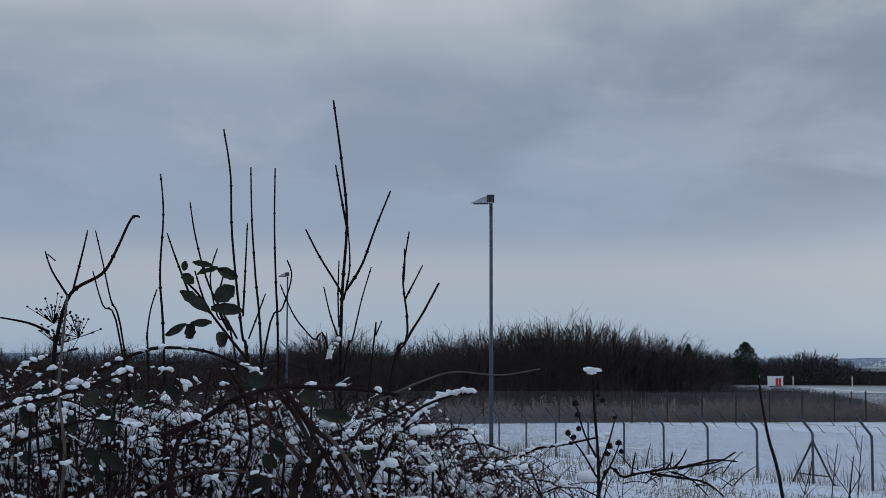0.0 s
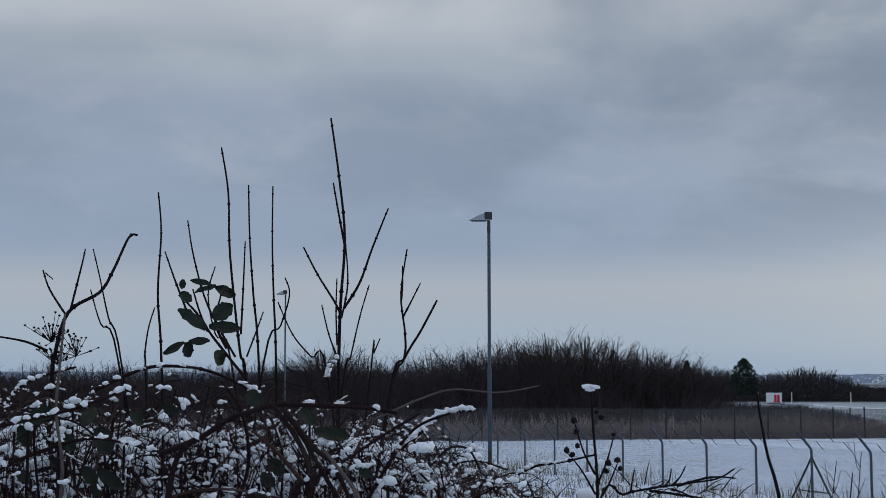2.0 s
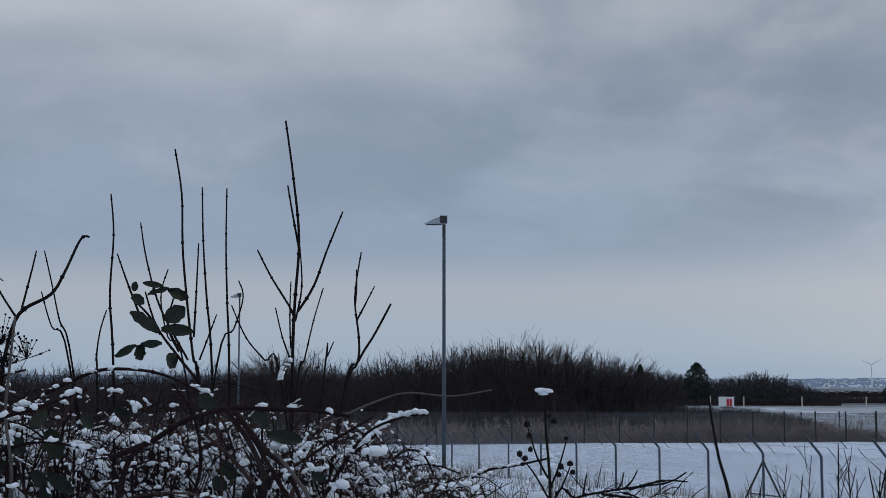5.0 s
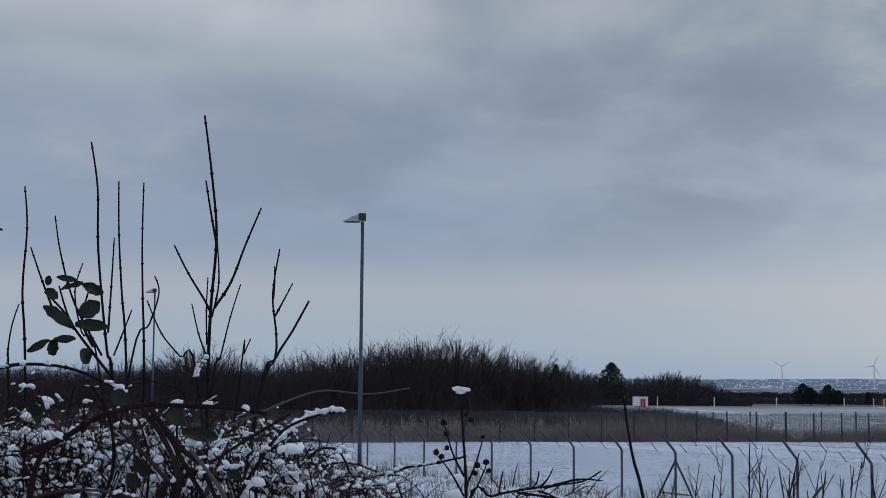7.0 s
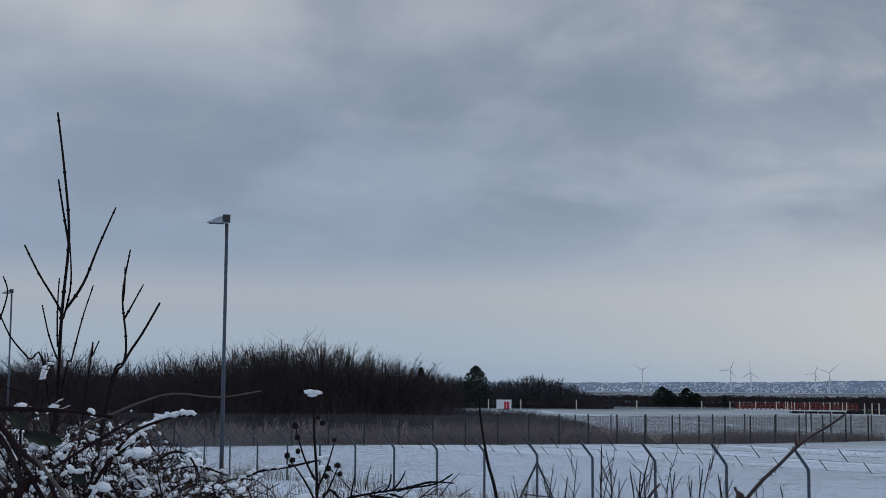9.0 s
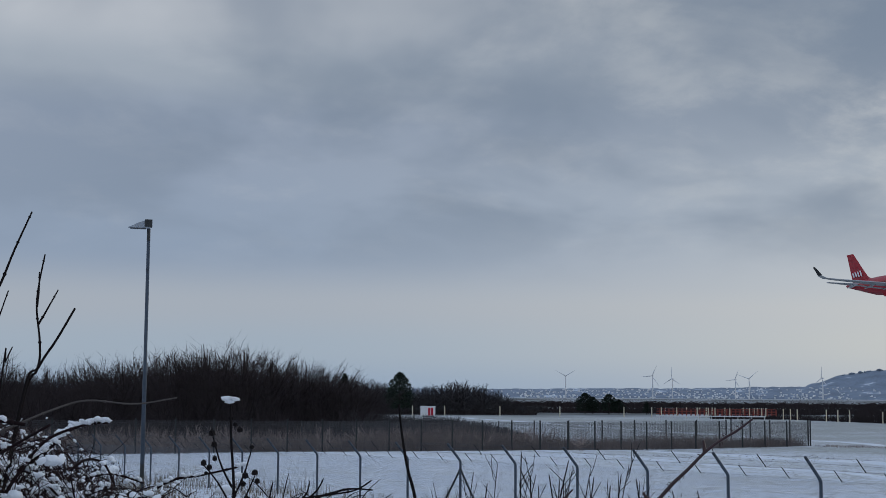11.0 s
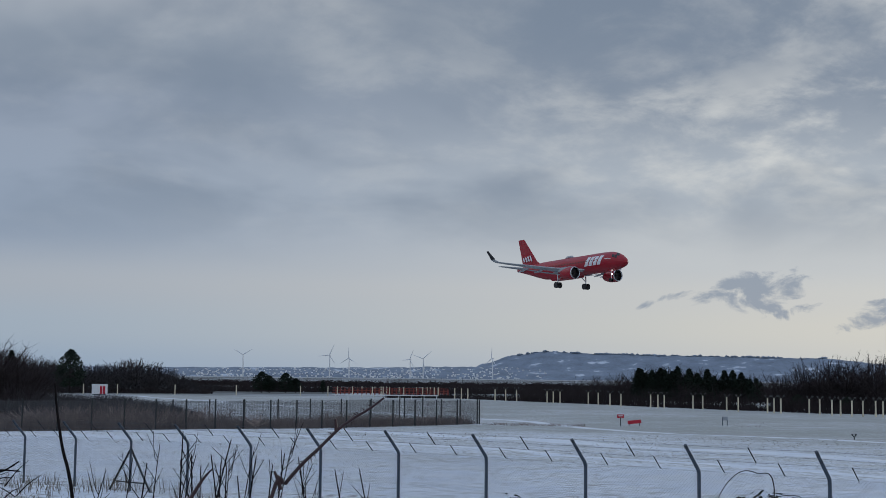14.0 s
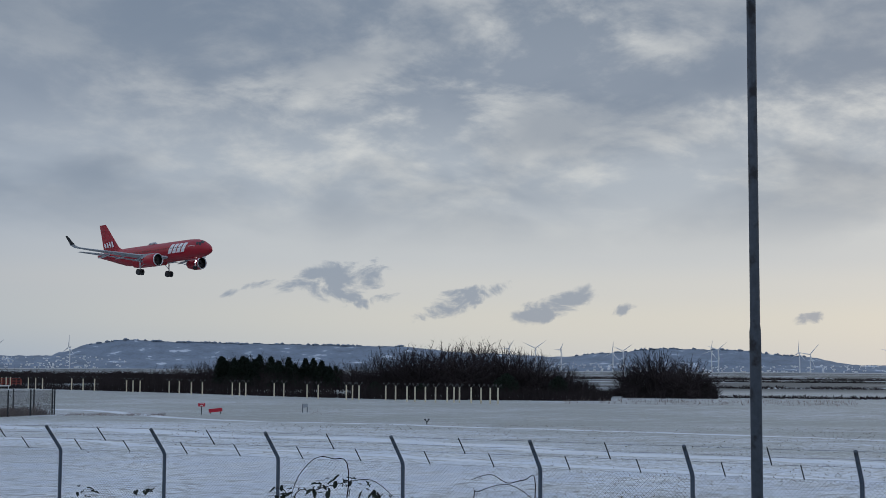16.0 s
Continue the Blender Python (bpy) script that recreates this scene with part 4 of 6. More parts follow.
for s in (-0.22, 0.22):
    m = MB()
    m.blob((s, 0, 0.45), (0.11, 0.11, 0.10), rnd, 0.05)
    part("lamp", m, LAMPDARK, mk)
bx = thing("instrument_stand", Matrix.Translation(at(38.1, 176)), "small grey equipment frame in the snowy grass", "equipment frame")
for s in (-0.35, 0.35):
    m = MB()
    m.box((s, 0, 0.5), (0.07, 0.07, 1.0))
    part("leg", m, STEEL, bx)
m = MB()
m.box((0, 0, 0.85), (0.75, 0.12, 0.45))
part("panel", m, LAMPGREY, bx)


# ---------- airliner ----------
PLANE_RED = material("glossy_red_paint", (0.35, 0.004, 0.018), 0.36, var=0.05, scale=0.6)
PLANE_GREY = material("wing_grey_paint", (0.42, 0.44, 0.47), 0.4, var=0.10, scale=0.8)
PLANE_DARK = material("dark_glass_and_rubber", (0.012, 0.012, 0.014), 0.4, var=0.1, scale=2.0)
PLANE_WHITE = material("white_livery_paint", (0.80, 0.80, 0.82), 0.35, var=0.04, scale=1.0)
PLANE_METAL = material("bare_metal_lip", (0.62, 0.63, 0.65), 0.25, 0.9, var=0.06, scale=2.0)
LIGHT = bpy.data.materials.new("lit_landing_light")
LIGHT.use_nodes = True
LIGHT.node_tree.nodes["Principled BSDF"].inputs["Emission Color"].default_value = (1, 0.95, 0.88, 1)
LIGHT.node_tree.nodes["Principled BSDF"].inputs["Emission Strength"].default_value = 12.0

BODY = ((0.0, 0.05, 0.05, -0.55), (0.25, 0.55, 0.50, -0.50), (0.8, 0.98, 0.92, -0.42), (1.6, 1.35, 1.32, -0.28), (2.6, 1.62, 1.66, -0.12), (4.0, 1.86, 1.95, -0.02), (6.0, 1.97, 2.07, 0.0), (12.0, 1.975, 2.07, 0.0),
        (24.0, 1.975, 2.07, 0.0), (27.0, 1.88, 1.92, 0.14), (30.0, 1.52, 1.50, 0.46), (33.0, 1.02, 1.02, 0.78), (35.5, 0.60, 0.62, 1.0), (37.2, 0.24, 0.28, 1.12), (37.57, 0.08, 0.1, 1.15))


def body_at(s, phi, off=0.0):
    for (s0, a0, b0, z0), (s1, a1, b1, z1) in zip(BODY, BODY[1:]):
        if s0 <= s <= s1:
            u = (s - s0) / (s1 - s0)
            a, b, z = a0 + (a1 - a0) * u, b0 + (b1 - b0) * u, z0 + (z1 - z0) * u
            return Vector((16.5 - s, (a + off) * math.cos(phi), z + (b + off) * math.sin(phi)))
    return Vector((16.5 - s, 0, 0))


def patch(mb, s0, s1, p0, p1, shear=0.0, n=4, off=0.02, side=-1):
    """A piece that lies on the fuselage skin; side -1 is starboard."""
    for i in range(n + 1):
        for j in range(n + 1):
            u, w = i / n, j / n
            phi = radians(p0 + (p1 - p0) * w)
            v = body_at(s0 + (s1 - s0) * u - shear * w, phi, off)
            mb.v.append(Vector((v.x, v.y * -side if side > 0 else -abs(v.y), v.z)) if side < 0 else v)
    base = len(mb.v) - (n + 1) ** 2
    for i in range(n):
        for j in range(n):
            a = base + i * (n + 1) + j
            mb.f.append((a, a + 1, a + n + 2, a + n + 1))
            mb.m.append(0)


def wing_mesh(sections):
    """sections: leading edge x, y, z, chord, thickness, and the thickness axis (0 flat, 1 upright)."""
    m = MB()
    prof = ((0, 0), (0.06, 0.5), (0.3, 1.0), (0.65, 0.62), (1.0, 0.04), (0.65, -0.30), (0.3, -0.55), (0.06, -0.4))
    k = len(prof)
    for x, y, z, c, th, up in sections:
        for u, t in prof:
            o = t * th * 0.6
            m.v.append(Vector((x - u * c, y + (o if up else 0), z + (0 if up else o))))
    for i in range(len(sections) - 1):
        for j in range(k):
            a, b = i * k + j, i * k + (j + 1) % k
            m.f.append((a, b, b + k, a + k))
    m.f += [tuple(range(k)), tuple((len(sections) - 1) * k + j for j in reversed(range(k)))]
    m.m = [0] * len(m.f)
    return m


def lathe(mb, cx, cy, cz, prof, seg=20):
    n = len(prof)
    base = len(mb.v)
    for s, r in prof:
        for k in range(seg):
            a = 2 * math.pi * k / seg
            mb.v.append(Vector((cx - s, cy + r * math.cos(a), cz + r * math.sin(a))))
    for i in range(n - 1):
        for k in range(seg):
            a, b = base + i * seg + k, base + i * seg + (k + 1) % seg
            mb.f.append((a, b, b + seg, a + seg))
            mb.m.append(0)


def airliner(m4):
    t = thing("airliner", m4, "red twin-engine airliner with lowered wheels, landing", "airliner")
    m = MB()
    seg = 28
    stations = [0, 0.1, 0.25, 0.5, 0.8, 1.2, 1.6, 2.1, 2.6, 3.3, 4, 5, 6, 9, 12, 16, 20, 24, 25.5, 27, 28.5, 30, 31.5, 33, 34.3, 35.5, 36.4, 37.2, 37.57]
    for s in stations:
        for k in range(seg):
            m.v.append(body_at(s, 2 * math.pi * k / seg))
    for i in range(len(stations) - 1):
        for k in range(seg):
            a, b = i * seg + k, i * seg + (k + 1) % seg
            m.f.append((a, a + seg, b + seg, b))
    m.f += [tuple(range(seg)), tuple((len(stations) - 1) * seg + k for k in range(seg))]
    m.m = [0] * len(m.f)
    fus = part("fuselage", m, PLANE_RED, t, smooth=True)
    for s0, s1, p0, p1, sh, sd in ((1.75, 2.32, 24, 50, -0.2, -1), (2.40, 3.0, 24, 48, -0.2, -1), (1.75, 3.0, 24, 50, -0.2, 1), (1.55, 2.3, 52, 88, -0.35, -1)):
        m = MB()
        patch(m, s0, s1, p0, p1, sh, 3, 0.02, sd)
        part("cockpit_window", m, PLANE_DARK, fus, "dark cockpit glass")
    for i, (s0, s1, p0, p1, sh) in enumerate(((11.4, 10.35, -16, 38, 1.0), (10.05, 9.0, -16, 38, 1.0), (8.7, 7.65, -16, 38, 1.0), (7.35, 6.3, -16, 38, 1.0))):
        m = MB()
        patch(m, s0, s1, p0, p1, sh, 3, 0.025, -1)
        part("livery_shape", m, PLANE_WHITE, fus, "plain white slanted livery bar")
    m = MB()
    for k in range(44):
        s = 6.8 + k * 0.53
        patch(m, s, s + 0.2, 10, 18, 0, 1, 0.012, -1)
    part("cabin_windows", m, PLANE_DARK, fus)
    m = MB()
    patch(m, 3.2, 4.9, 12, 15, 0, 2, 0.02, -1)
    part("nose_stripe", m, PLANE_WHITE, fus)
    m = MB()
    m.box((-3.0, 0, -1.75), (8.5, 3.3, 1.3))
    m.v = [Vector((v.x, v.y * (0.6 if v.z < -2 else 1), v.z)) for v in m.v]
    part("belly_fairing", m, PLANE_RED, t)
    for sd in (-1, 1):
        w = part("wing", wing_mesh([(5.0, sd * 1.7, -1.25, 7.2, 0.95, 0), (1.9, sd * 6.3, -0.85, 4.3, 0.55, 0), (-3.3, sd * 14.5, 0.25, 2.1, 0.28, 0), (-4.7, sd * 16.6, 0.6, 1.6, 0.2, 0), (-5.5, sd * 17.3, 1.15, 1.3, 0.14, 0), (-6.9, sd * 17.85, 3.0, 0.6, 0.07, 0)]), PLANE_GREY, t)
        part("winglet", wing_mesh([(-5.2, sd * 17.32, 1.2, 1.5, 0.2, 1), (-6.9, sd * 17.9, 3.05, 0.7, 0.12, 1)]), PLANE_DARK, w, "dark upswept wingtip")
        part("flap", wing_mesh([(-1.7, sd * 2.2, -1.55, 1.7, 0.2, 0), (-2.3, sd * 6.4, -1.25, 1.3, 0.16, 0), (-4.9, sd * 12.8, -0.3, 0.8, 0.1, 0)]), PLANE_GREY, w)
        for y, x in ((4.6, -1.2), (8.2, -2.4), (11.2, -4.0)):
            m = MB()
            m.tube([(x + 1.6, sd * y, -1.35 + y * 0.05), (x, sd * y, -1.6 + y * 0.05), (x - 1.6, sd * y, -1.75 + y * 0.05)], [0.1, 0.25, 0.08], 6)
            part("flap_fairing", m, PLANE_GREY, w)
        m = MB()
        lathe(m, 6.9, sd * 5.75, -2.15, ((0.12, 1.10), (0.0, 1.18), (0.15, 1.28), (1.0, 1.36), (2.4, 1.30), (3.6, 1.02), (4.0, 0.92)))
        e = part("engine", m, PLANE_RED, t, smooth=True)
        m = MB()
        lathe(m, 6.92, sd * 5.75, -2.15, ((0.30, 1.06), (0.02, 1.13), (-0.02, 1.19), (0.18, 1.285)))
        part("intake_lip", m, PLANE_METAL, e, smooth=True)
        m = MB()
        lathe(m, 6.9, sd * 5.75, -2.15, ((0.15, 1.10), (0.9, 1.02), (0.95, 0.3), (0.5, 0.02)))
        part("fan", m, PLANE_DARK, e)
        m = MB()
        lathe(m, 6.9, sd * 5.75, -2.15, ((3.6, 0.8), (4.6, 0.5), (5.2, 0.1)))
        part("exhaust_cone", m, PLANE_METAL, e)
        m = MB()
        m.box((3.6, sd * 5.75, -1.15), (4.4, 0.35, 0.9))
        part("pylon", m, PLANE_GREY, e)
        part("tailplane", wing_mesh([(-15.0, sd * 0.9, 1.05, 3.6, 0.35, 0), (-18.4, sd * 6.2, 1.6, 1.4, 0.14, 0)]), PLANE_GREY, t)
        g = MB()
        g.tube([(-1.5, sd * 3.8, -1.2), (-1.5, sd * 3.8, -3.9)], [0.16, 0.13], 8)
        g.tube([(-1.5, sd * 2.2, -1.6), (-1.5, sd * 3.8, -3.0)], 0.08, 6)
        gear = part("main_gear", g, PLANE_METAL, t)
        for y in (-0.45, 0.45):
            m = MB()
            m.tube([(-1.5, sd * 3.8 + y - 0.2, -3.95), (-1.5, sd * 3.8 + y + 0.2, -3.95)], 0.64, 16)
            part("wheel", m, PLANE_DARK, gear)
    fin = part("fin", wing_mesh([(-11.8, 0, 1.6, 7.0, 0.45, 1), (-13.6, 0, 2.6, 5.4, 0.42, 1), (-18.2, 0, 7.9, 2.2, 0.22, 1)]), PLANE_RED, t)
    for k in range(4):
        m = MB()
        x = -15.1 - k * 0.85
        m.add([Vector((x, -0.27, 2.75)), Vector((x - 0.45, -0.27, 2.75)), Vector((x - 0.95, -0.24, 4.0 - 0.1 * k)), Vector((x - 0.5, -0.24, 4.0 - 0.1 * k)),
               Vector((x, -0.20, 2.75)), Vector((x - 0.45, -0.20, 2.75)), Vector((x - 0.95, -0.18, 4.0 - 0.1 * k)), Vector((x - 0.5, -0.18, 4.0 - 0.1 * k))], [(0, 1, 2, 3), (7, 6, 5, 4), (0, 4, 5, 1), (1, 5, 6, 2), (2, 6, 7, 3), (3, 7, 4, 0)])
        part("livery_shape", m, PLANE_WHITE, fin, "plain white slanted livery bar")
    g = MB()
    g.tube([(11.4, 0, -1.8), (11.4, 0, -3.75)], [0.12, 0.1], 8)
    gear = part("nose_gear", g, PLANE_METAL, t)
    for y in (-0.25, 0.25):
        m = MB()
        m.tube([(11.4, y - 0.11, -3.8), (11.4, y + 0.11, -3.8)], 0.38, 14)
        part("wheel", m, PLANE_DARK, gear)
    m = MB()
    m.tube([(11.55, 0, -2.6), (11.68, 0, -2.6)], 0.16, 10)
    part("landing_light", m, LIGHT, gear, "lit landing light")
    m = MB()
    m.tube([(-0.5, 0, 2.05), (-1.3, 0, 2.28), (-2.8, 0, 2.28), (-3.8, 0, 2.05)], [0.05, 0.28, 0.28, 0.05], 8)
    part("antenna_dome", m, PLANE_GREY, t)
    return t


airliner(Matrix.Translation(eye_dir(32.2, 4.47, 300)) @ pose(0, 0, 0, 0, -2.2, -83.5))


# ---------- bramble thicket in front of the viewpoint ----------
rnd = random.Random(21)


def ray_point(ae, r):
    return eye_dir(ae[0], ae[1], r)


def smooth_line(pts, n=4):
    """A gently rounded line through the points."""
    out = []
    k = len(pts)
    for i in range(k - 1):
        p0, p1, p2, p3 = pts[max(i - 1, 0)], pts[i], pts[i + 1], pts[min(i + 2, k - 1)]
        for j in range(n):
            t = j / n
            out.append(0.5 * ((2 * p1) + (p2 - p0) * t + (2 * p0 - 5 * p1 + 4 * p2 - p3) * t * t + (3 * p1 - p0 - 3 * p2 + p3) * t * t * t))
    out.append(pts[-1])
    return out


def shoot_line(r, *angles, lean=0.0):
    """Points of a stem from tip to foot, carried on down to the ground."""
    pts = [ray_point(a, r + lean * i) for i, a in enumerate(angles)]
    last = pts[-1]
    g = gz(r)
    if angles[-1][1] < 0.95:
        d = last - pts[-2]
        d = d / max(0.02, abs(d.z)) * (last.z - g) * 0.5
        d.x, d.y = max(-0.12, min(0.12, d.x * 0.5)), max(-0.12, min(0.12, d.y * 0.5))
        pts.append(Vector((last.x + d.x, last.y + d.y, (last.z + g) / 2)))
        pts.append(Vector((last.x + d.x * 1.5, last.y + d.y * 1.5, g - 0.05)))
    return pts


def stem(parent, name, pts, w_tip, w_foot, mat, nodes=0.0, sides=6, label=""):
    """A tapered stem with buds at its joints."""
    line = smooth_line(pts, 5)
    n = len(line)
    m = MB()
    ws = [w_tip + (w_foot - w_tip) * min(1.0, (i / n) * 1.25) for i in range(n)]
    m.tube(line, ws, sides)
    if nodes:
        run, nxt, flip = 0.0, nodes * 0.15, 0
        for i in range(1, n):
            d = line[i] - line[i - 1]
            run += d.length
            if run > nxt and i < n * 0.9:
                nxt += nodes * rnd.uniform(0.75, 1.3)
                side = Vector((d.z, 0.2, -d.x)).normalized()
                up = -d.normalized()
                w = ws[i]
                m.tube([line[i] - up * w * 1.2, line[i], line[i] + up * w * 1.2], [w * 1.02, w * 1.75, w * 1.02], sides)
                for s in (-1, 1):
                    if rnd.random() < 0.75:
                        m.tube([line[i], line[i] + side * s * w * 2.4 + up * w * 3.4], [w * 1.0, w * 0.3], 4)
    return part(name, m, mat, parent, label, smooth=True)


def leaf_mesh(L, W, rnd):
    """A toothed, folded and slightly curled leaf with thickness."""
    m = MB()
    n = 7
    top, bot = [], []
    for i in range(n + 1):
        u = i / n
        w = W * math.sin(math.pi * min(1, u * 0.90 + 0.07)) ** 0.7 * rnd.uniform(0.78, 1.08)
        z = -0.25 * L * u * u + 0.02 * L * math.sin(7 * u)
        for s in (-1, 0, 1):
            top.append(Vector((s * w / 2, u * L, z + abs(s) * W * rnd.uniform(0.05, 0.3))))
    bot = [v - Vector((0, 0, 0.0007)) for v in top]
    m.v = top + bot
    k = len(top)
    for i in range(n):
        for s in range(2):
            a = i * 3 + s
            m.f.append((a, a + 1, a + 4, a + 3))
            m.f.append((k + a, k + a + 3, k + a + 4, k + a + 1))
    m.m = [0] * len(m.f)
    return m


LEAVES = [leaf_mesh(0.07, 0.045, rnd).mesh("leaf", LEAF, True), leaf_mesh(0.055, 0.04, rnd).mesh("leaf", LEAF, True), leaf_mesh(0.085, 0.05, rnd).mesh("leaf", LEAF, True)]


def leaf(parent, p, size=1.0, tilt=None):
    o = part("leaf", rnd.choice(LEAVES), LEAF, parent)
    o.location = p
    o.rotation_euler = tilt or (rnd.uniform(-1.2, 0.6), rnd.uniform(-0.8, 0.8), rnd.uniform(0, 6.28))
    o.scale = (size, size, size)
    return o


def set_leaf(parent, foot, tip, wide, r):
    """A leaf from foot to tip (compass and height angles) at r metres, turned loosely towards the road."""
    p, q = eye_dir(*foot, r), eye_dir(*tip, r + rnd.uniform(-0.02, 0.02))
    along = (q - p)
    L = along.length
    along.normalize()
    n = Vector((-math.sin(radians(foot[0])) + rnd.gauss(0, 0.45), -math.cos(radians(foot[0])), rnd.uniform(-0.5, 0.8)))
    n = (n - along * n.dot(along)).normalized()
    x = along.cross(n)
    which = rnd.randrange(3)
    o = part("leaf", LEAVES[which], LEAF, parent)
    k = L / (0.067, 0.053, 0.081)[which]
    o.matrix_world = Matrix.Translation(p) @ Matrix((x, along, n)).transposed().to_4x4() @ Matrix.Diagonal((k * wide / 0.62, k, k, 1))
    return o


def snow_on(parent, pts, w, cover=0.6, name="snow_ridge"):
    """Snow lying in lumps along the top of a stem."""
    m = MB()
    line = smooth_line(pts, 6)
    for a, b in zip(line, line[1:]):
        if rnd.random() < cover:
            for q in range(3):
                c = a.lerp(b, rnd.random())
                s = w * rnd.uniform(0.5, 1.5)
                m.blob(c + Vector((rnd.gauss(0, 0.3 * s), 0, s * rnd.uniform(0.2, 0.9))), (s * rnd.uniform(0.8, 1.6), s, s * rnd.uniform(0.6, 1.1)), rnd, 0.35, Euler((rnd.uniform(-0.5, 0.5), rnd.uniform(-0.6, 0.6), 0)).to_matrix())
    if m.v:
        part(name, m, SNOW, parent, "fresh snow lump", smooth=True)["kind"] = "stuff"


# tall upright shoots
def sapling(label, *stems):
    t = thing("sapling_shoots", Matrix.Identity(4), label, "sapling", "upright shoots in the thicket")
    for r, w0, w1, nodes, angles in stems:
        stem(t, "shoot", shoot_line(r, *angles), w0 * 0.85, w1 * 0.78, TWIG, nodes)
    return t


sapling("tall bare upright shoot with paired buds and forks",
        (6.0, 0.005, 0.011, 0.15, ((-4.51, 10.65), (-4.17, 8.33), (-3.92, 5.82), (-4.08, 3.07), (-4.15, 0.10))),
        (6.0, 0.004, 0.007, 0.14, ((-4.40, 8.05), (-4.16, 6.73), (-3.89, 5.36))),
        (6.0, 0.004, 0.008, 0.13, ((-2.15, 7.02), (-2.77, 5.48), (-3.31, 3.99), (-3.95, 2.95))),
        (5.95, 0.004, 0.007, 0.13, ((-5.59, 5.43), (-5.01, 4.32), (-4.17, 2.95), (-4.12, 2.38))),
        (6.05, 0.003, 0.006, 0.12, ((-3.90, 5.77), (-3.79, 3.98), (-4.03, 2.61))),
        (5.9, 0.003, 0.006, 0.12, ((-2.92, 3.92), (-3.30, 2.61), (-3.66, 1.01), (-3.97, -0.13))),
        (5.9, 0.003, 0.005, 0.1, ((-4.23, 4.17), (-4.26, 2.84), (-4.21, 1.47))),
        (5.9, 0.003, 0.005, 0.1, ((-4.84, 3.11), (-4.55, 1.92), (-4.21, 1.01))))
sapling("slender bare upright shoots with paired buds",
        (5.6, 0.004, 0.009, 0.14, ((-8.94, 9.40), (-8.64, 7.57), (-8.54, 5.08), (-8.10, 1.22), (-7.82, -0.13))),
        (5.7, 0.0035, 0.008, 0.14, ((-7.83, 7.91), (-7.76, 5.77), (-7.59, 3.50), (-7.33, 0.54))),
        (5.5, 0.003, 0.006, 0.12, ((-7.94, 5.66), (-8.00, 3.72), (-8.07, 1.90))),
        (5.8, 0.0035, 0.008, 0.14, ((-6.85, 7.88), (-6.85, 5.56), (-6.77, 3.28), (-6.65, 0.55))),
        (5.4, 0.0035, 0.008, 0.13, ((-11.42, 7.55), (-11.28, 5.93), (-11.37, 3.45), (-11.17, 0.53))),
        (5.4, 0.003, 0.006, 0.12, ((-10.24, 6.45), (-9.97, 4.94), (-9.39, 3.03), (-8.28, 0.99))),
        (5.3, 0.003, 0.006, 0.12, ((-11.12, 5.19), (-10.74, 4.14), (-10.21, 2.79))),
        (5.3, 0.003, 0.005, 0.1, ((-9.12, 4.62), (-9.39, 3.48), (-9.08, 1.90), (-8.39, 0.54))),
        (5.3, 0.003, 0.006, 0.12, ((-11.48, 2.96), (-11.72, 2.10), (-11.84, 0.98), (-11.78, 0.08))),
        (5.6, 0.003, 0.006, 0.12, ((-6.33, 4.19), (-6.14, 3.51), (-6.49, 2.25), (-7.15, 0.77))),
        (5.6, 0.003, 0.005, 0.1, ((-7.18, 2.82), (-7.50, 1.91), (-7.83, 1.00))),
        (5.6, 0.003, 0.006, 0.12, ((-6.6, 3.2), (-6.0, 1.9), (-5.25, 1.0), (-4.6, 0.3))))
sapling("bare forked twig at the edge of the thicket",
        (4.0, 0.0025, 0.006, 0.09, ((-1.38, 5.37), (-1.63, 3.54), (-1.46, 1.93), (-1.51, 0.90), (-2.14, -1.04))),
        (4.0, 0.002, 0.004, 0.08, ((-0.83, 4.00), (-1.24, 3.19), (-1.54, 2.62))),
        (4.0, 0.002, 0.004, 0.08, ((-1.57, 4.68), (-1.56, 4.00), (-1.61, 3.31))),
        (3.95, 0.0035, 0.006, 0.0, ((-0.16, 3.29), (-0.82, 2.05), (-1.46, 0.97), (-2.14, -0.81))),
        (4.0, 0.002, 0.004, 0.0, ((-2.47, 1.75), (-2.72, 1.13), (-2.83, 0.56))))
sapling("dark arching stem with a hooked tip among thin shoots",
        (4.4, 0.004, 0.010, 0.12, ((-12.19, 5.82), (-12.54, 5.72), (-13.11, 4.43), (-13.63, 3.53), (-14.81, 2.73), (-15.30, 0.96), (-15.38, -0.36))),
        (4.5, 0.0025, 0.005, 0.1, ((-14.21, 5.24), (-14.35, 4.52), (-14.74, 2.78))),
        (4.6, 0.0025, 0.005, 0.1, ((-13.91, 5.24), (-13.60, 3.98), (-13.27, 2.53), (-12.70, 0.53))),
        (4.6, 0.0025, 0.005, 0.1, ((-13.98, 3.64), (-13.57, 2.30), (-12.84, 0.75))),
        (4.3, 0.0025, 0.005, 0.1, ((-15.81, 4.38), (-15.53, 3.61), (-14.91, 2.64))),
        (4.3, 0.002, 0.003, 0.0, ((-15.41, 4.01), (-15.59, 4.16), (-15.72, 4.27))),
        (4.2, 0.003, 0.006, 0.0, ((-17.43, 1.77), (-16.38, 1.57), (-15.56, 1.22))))

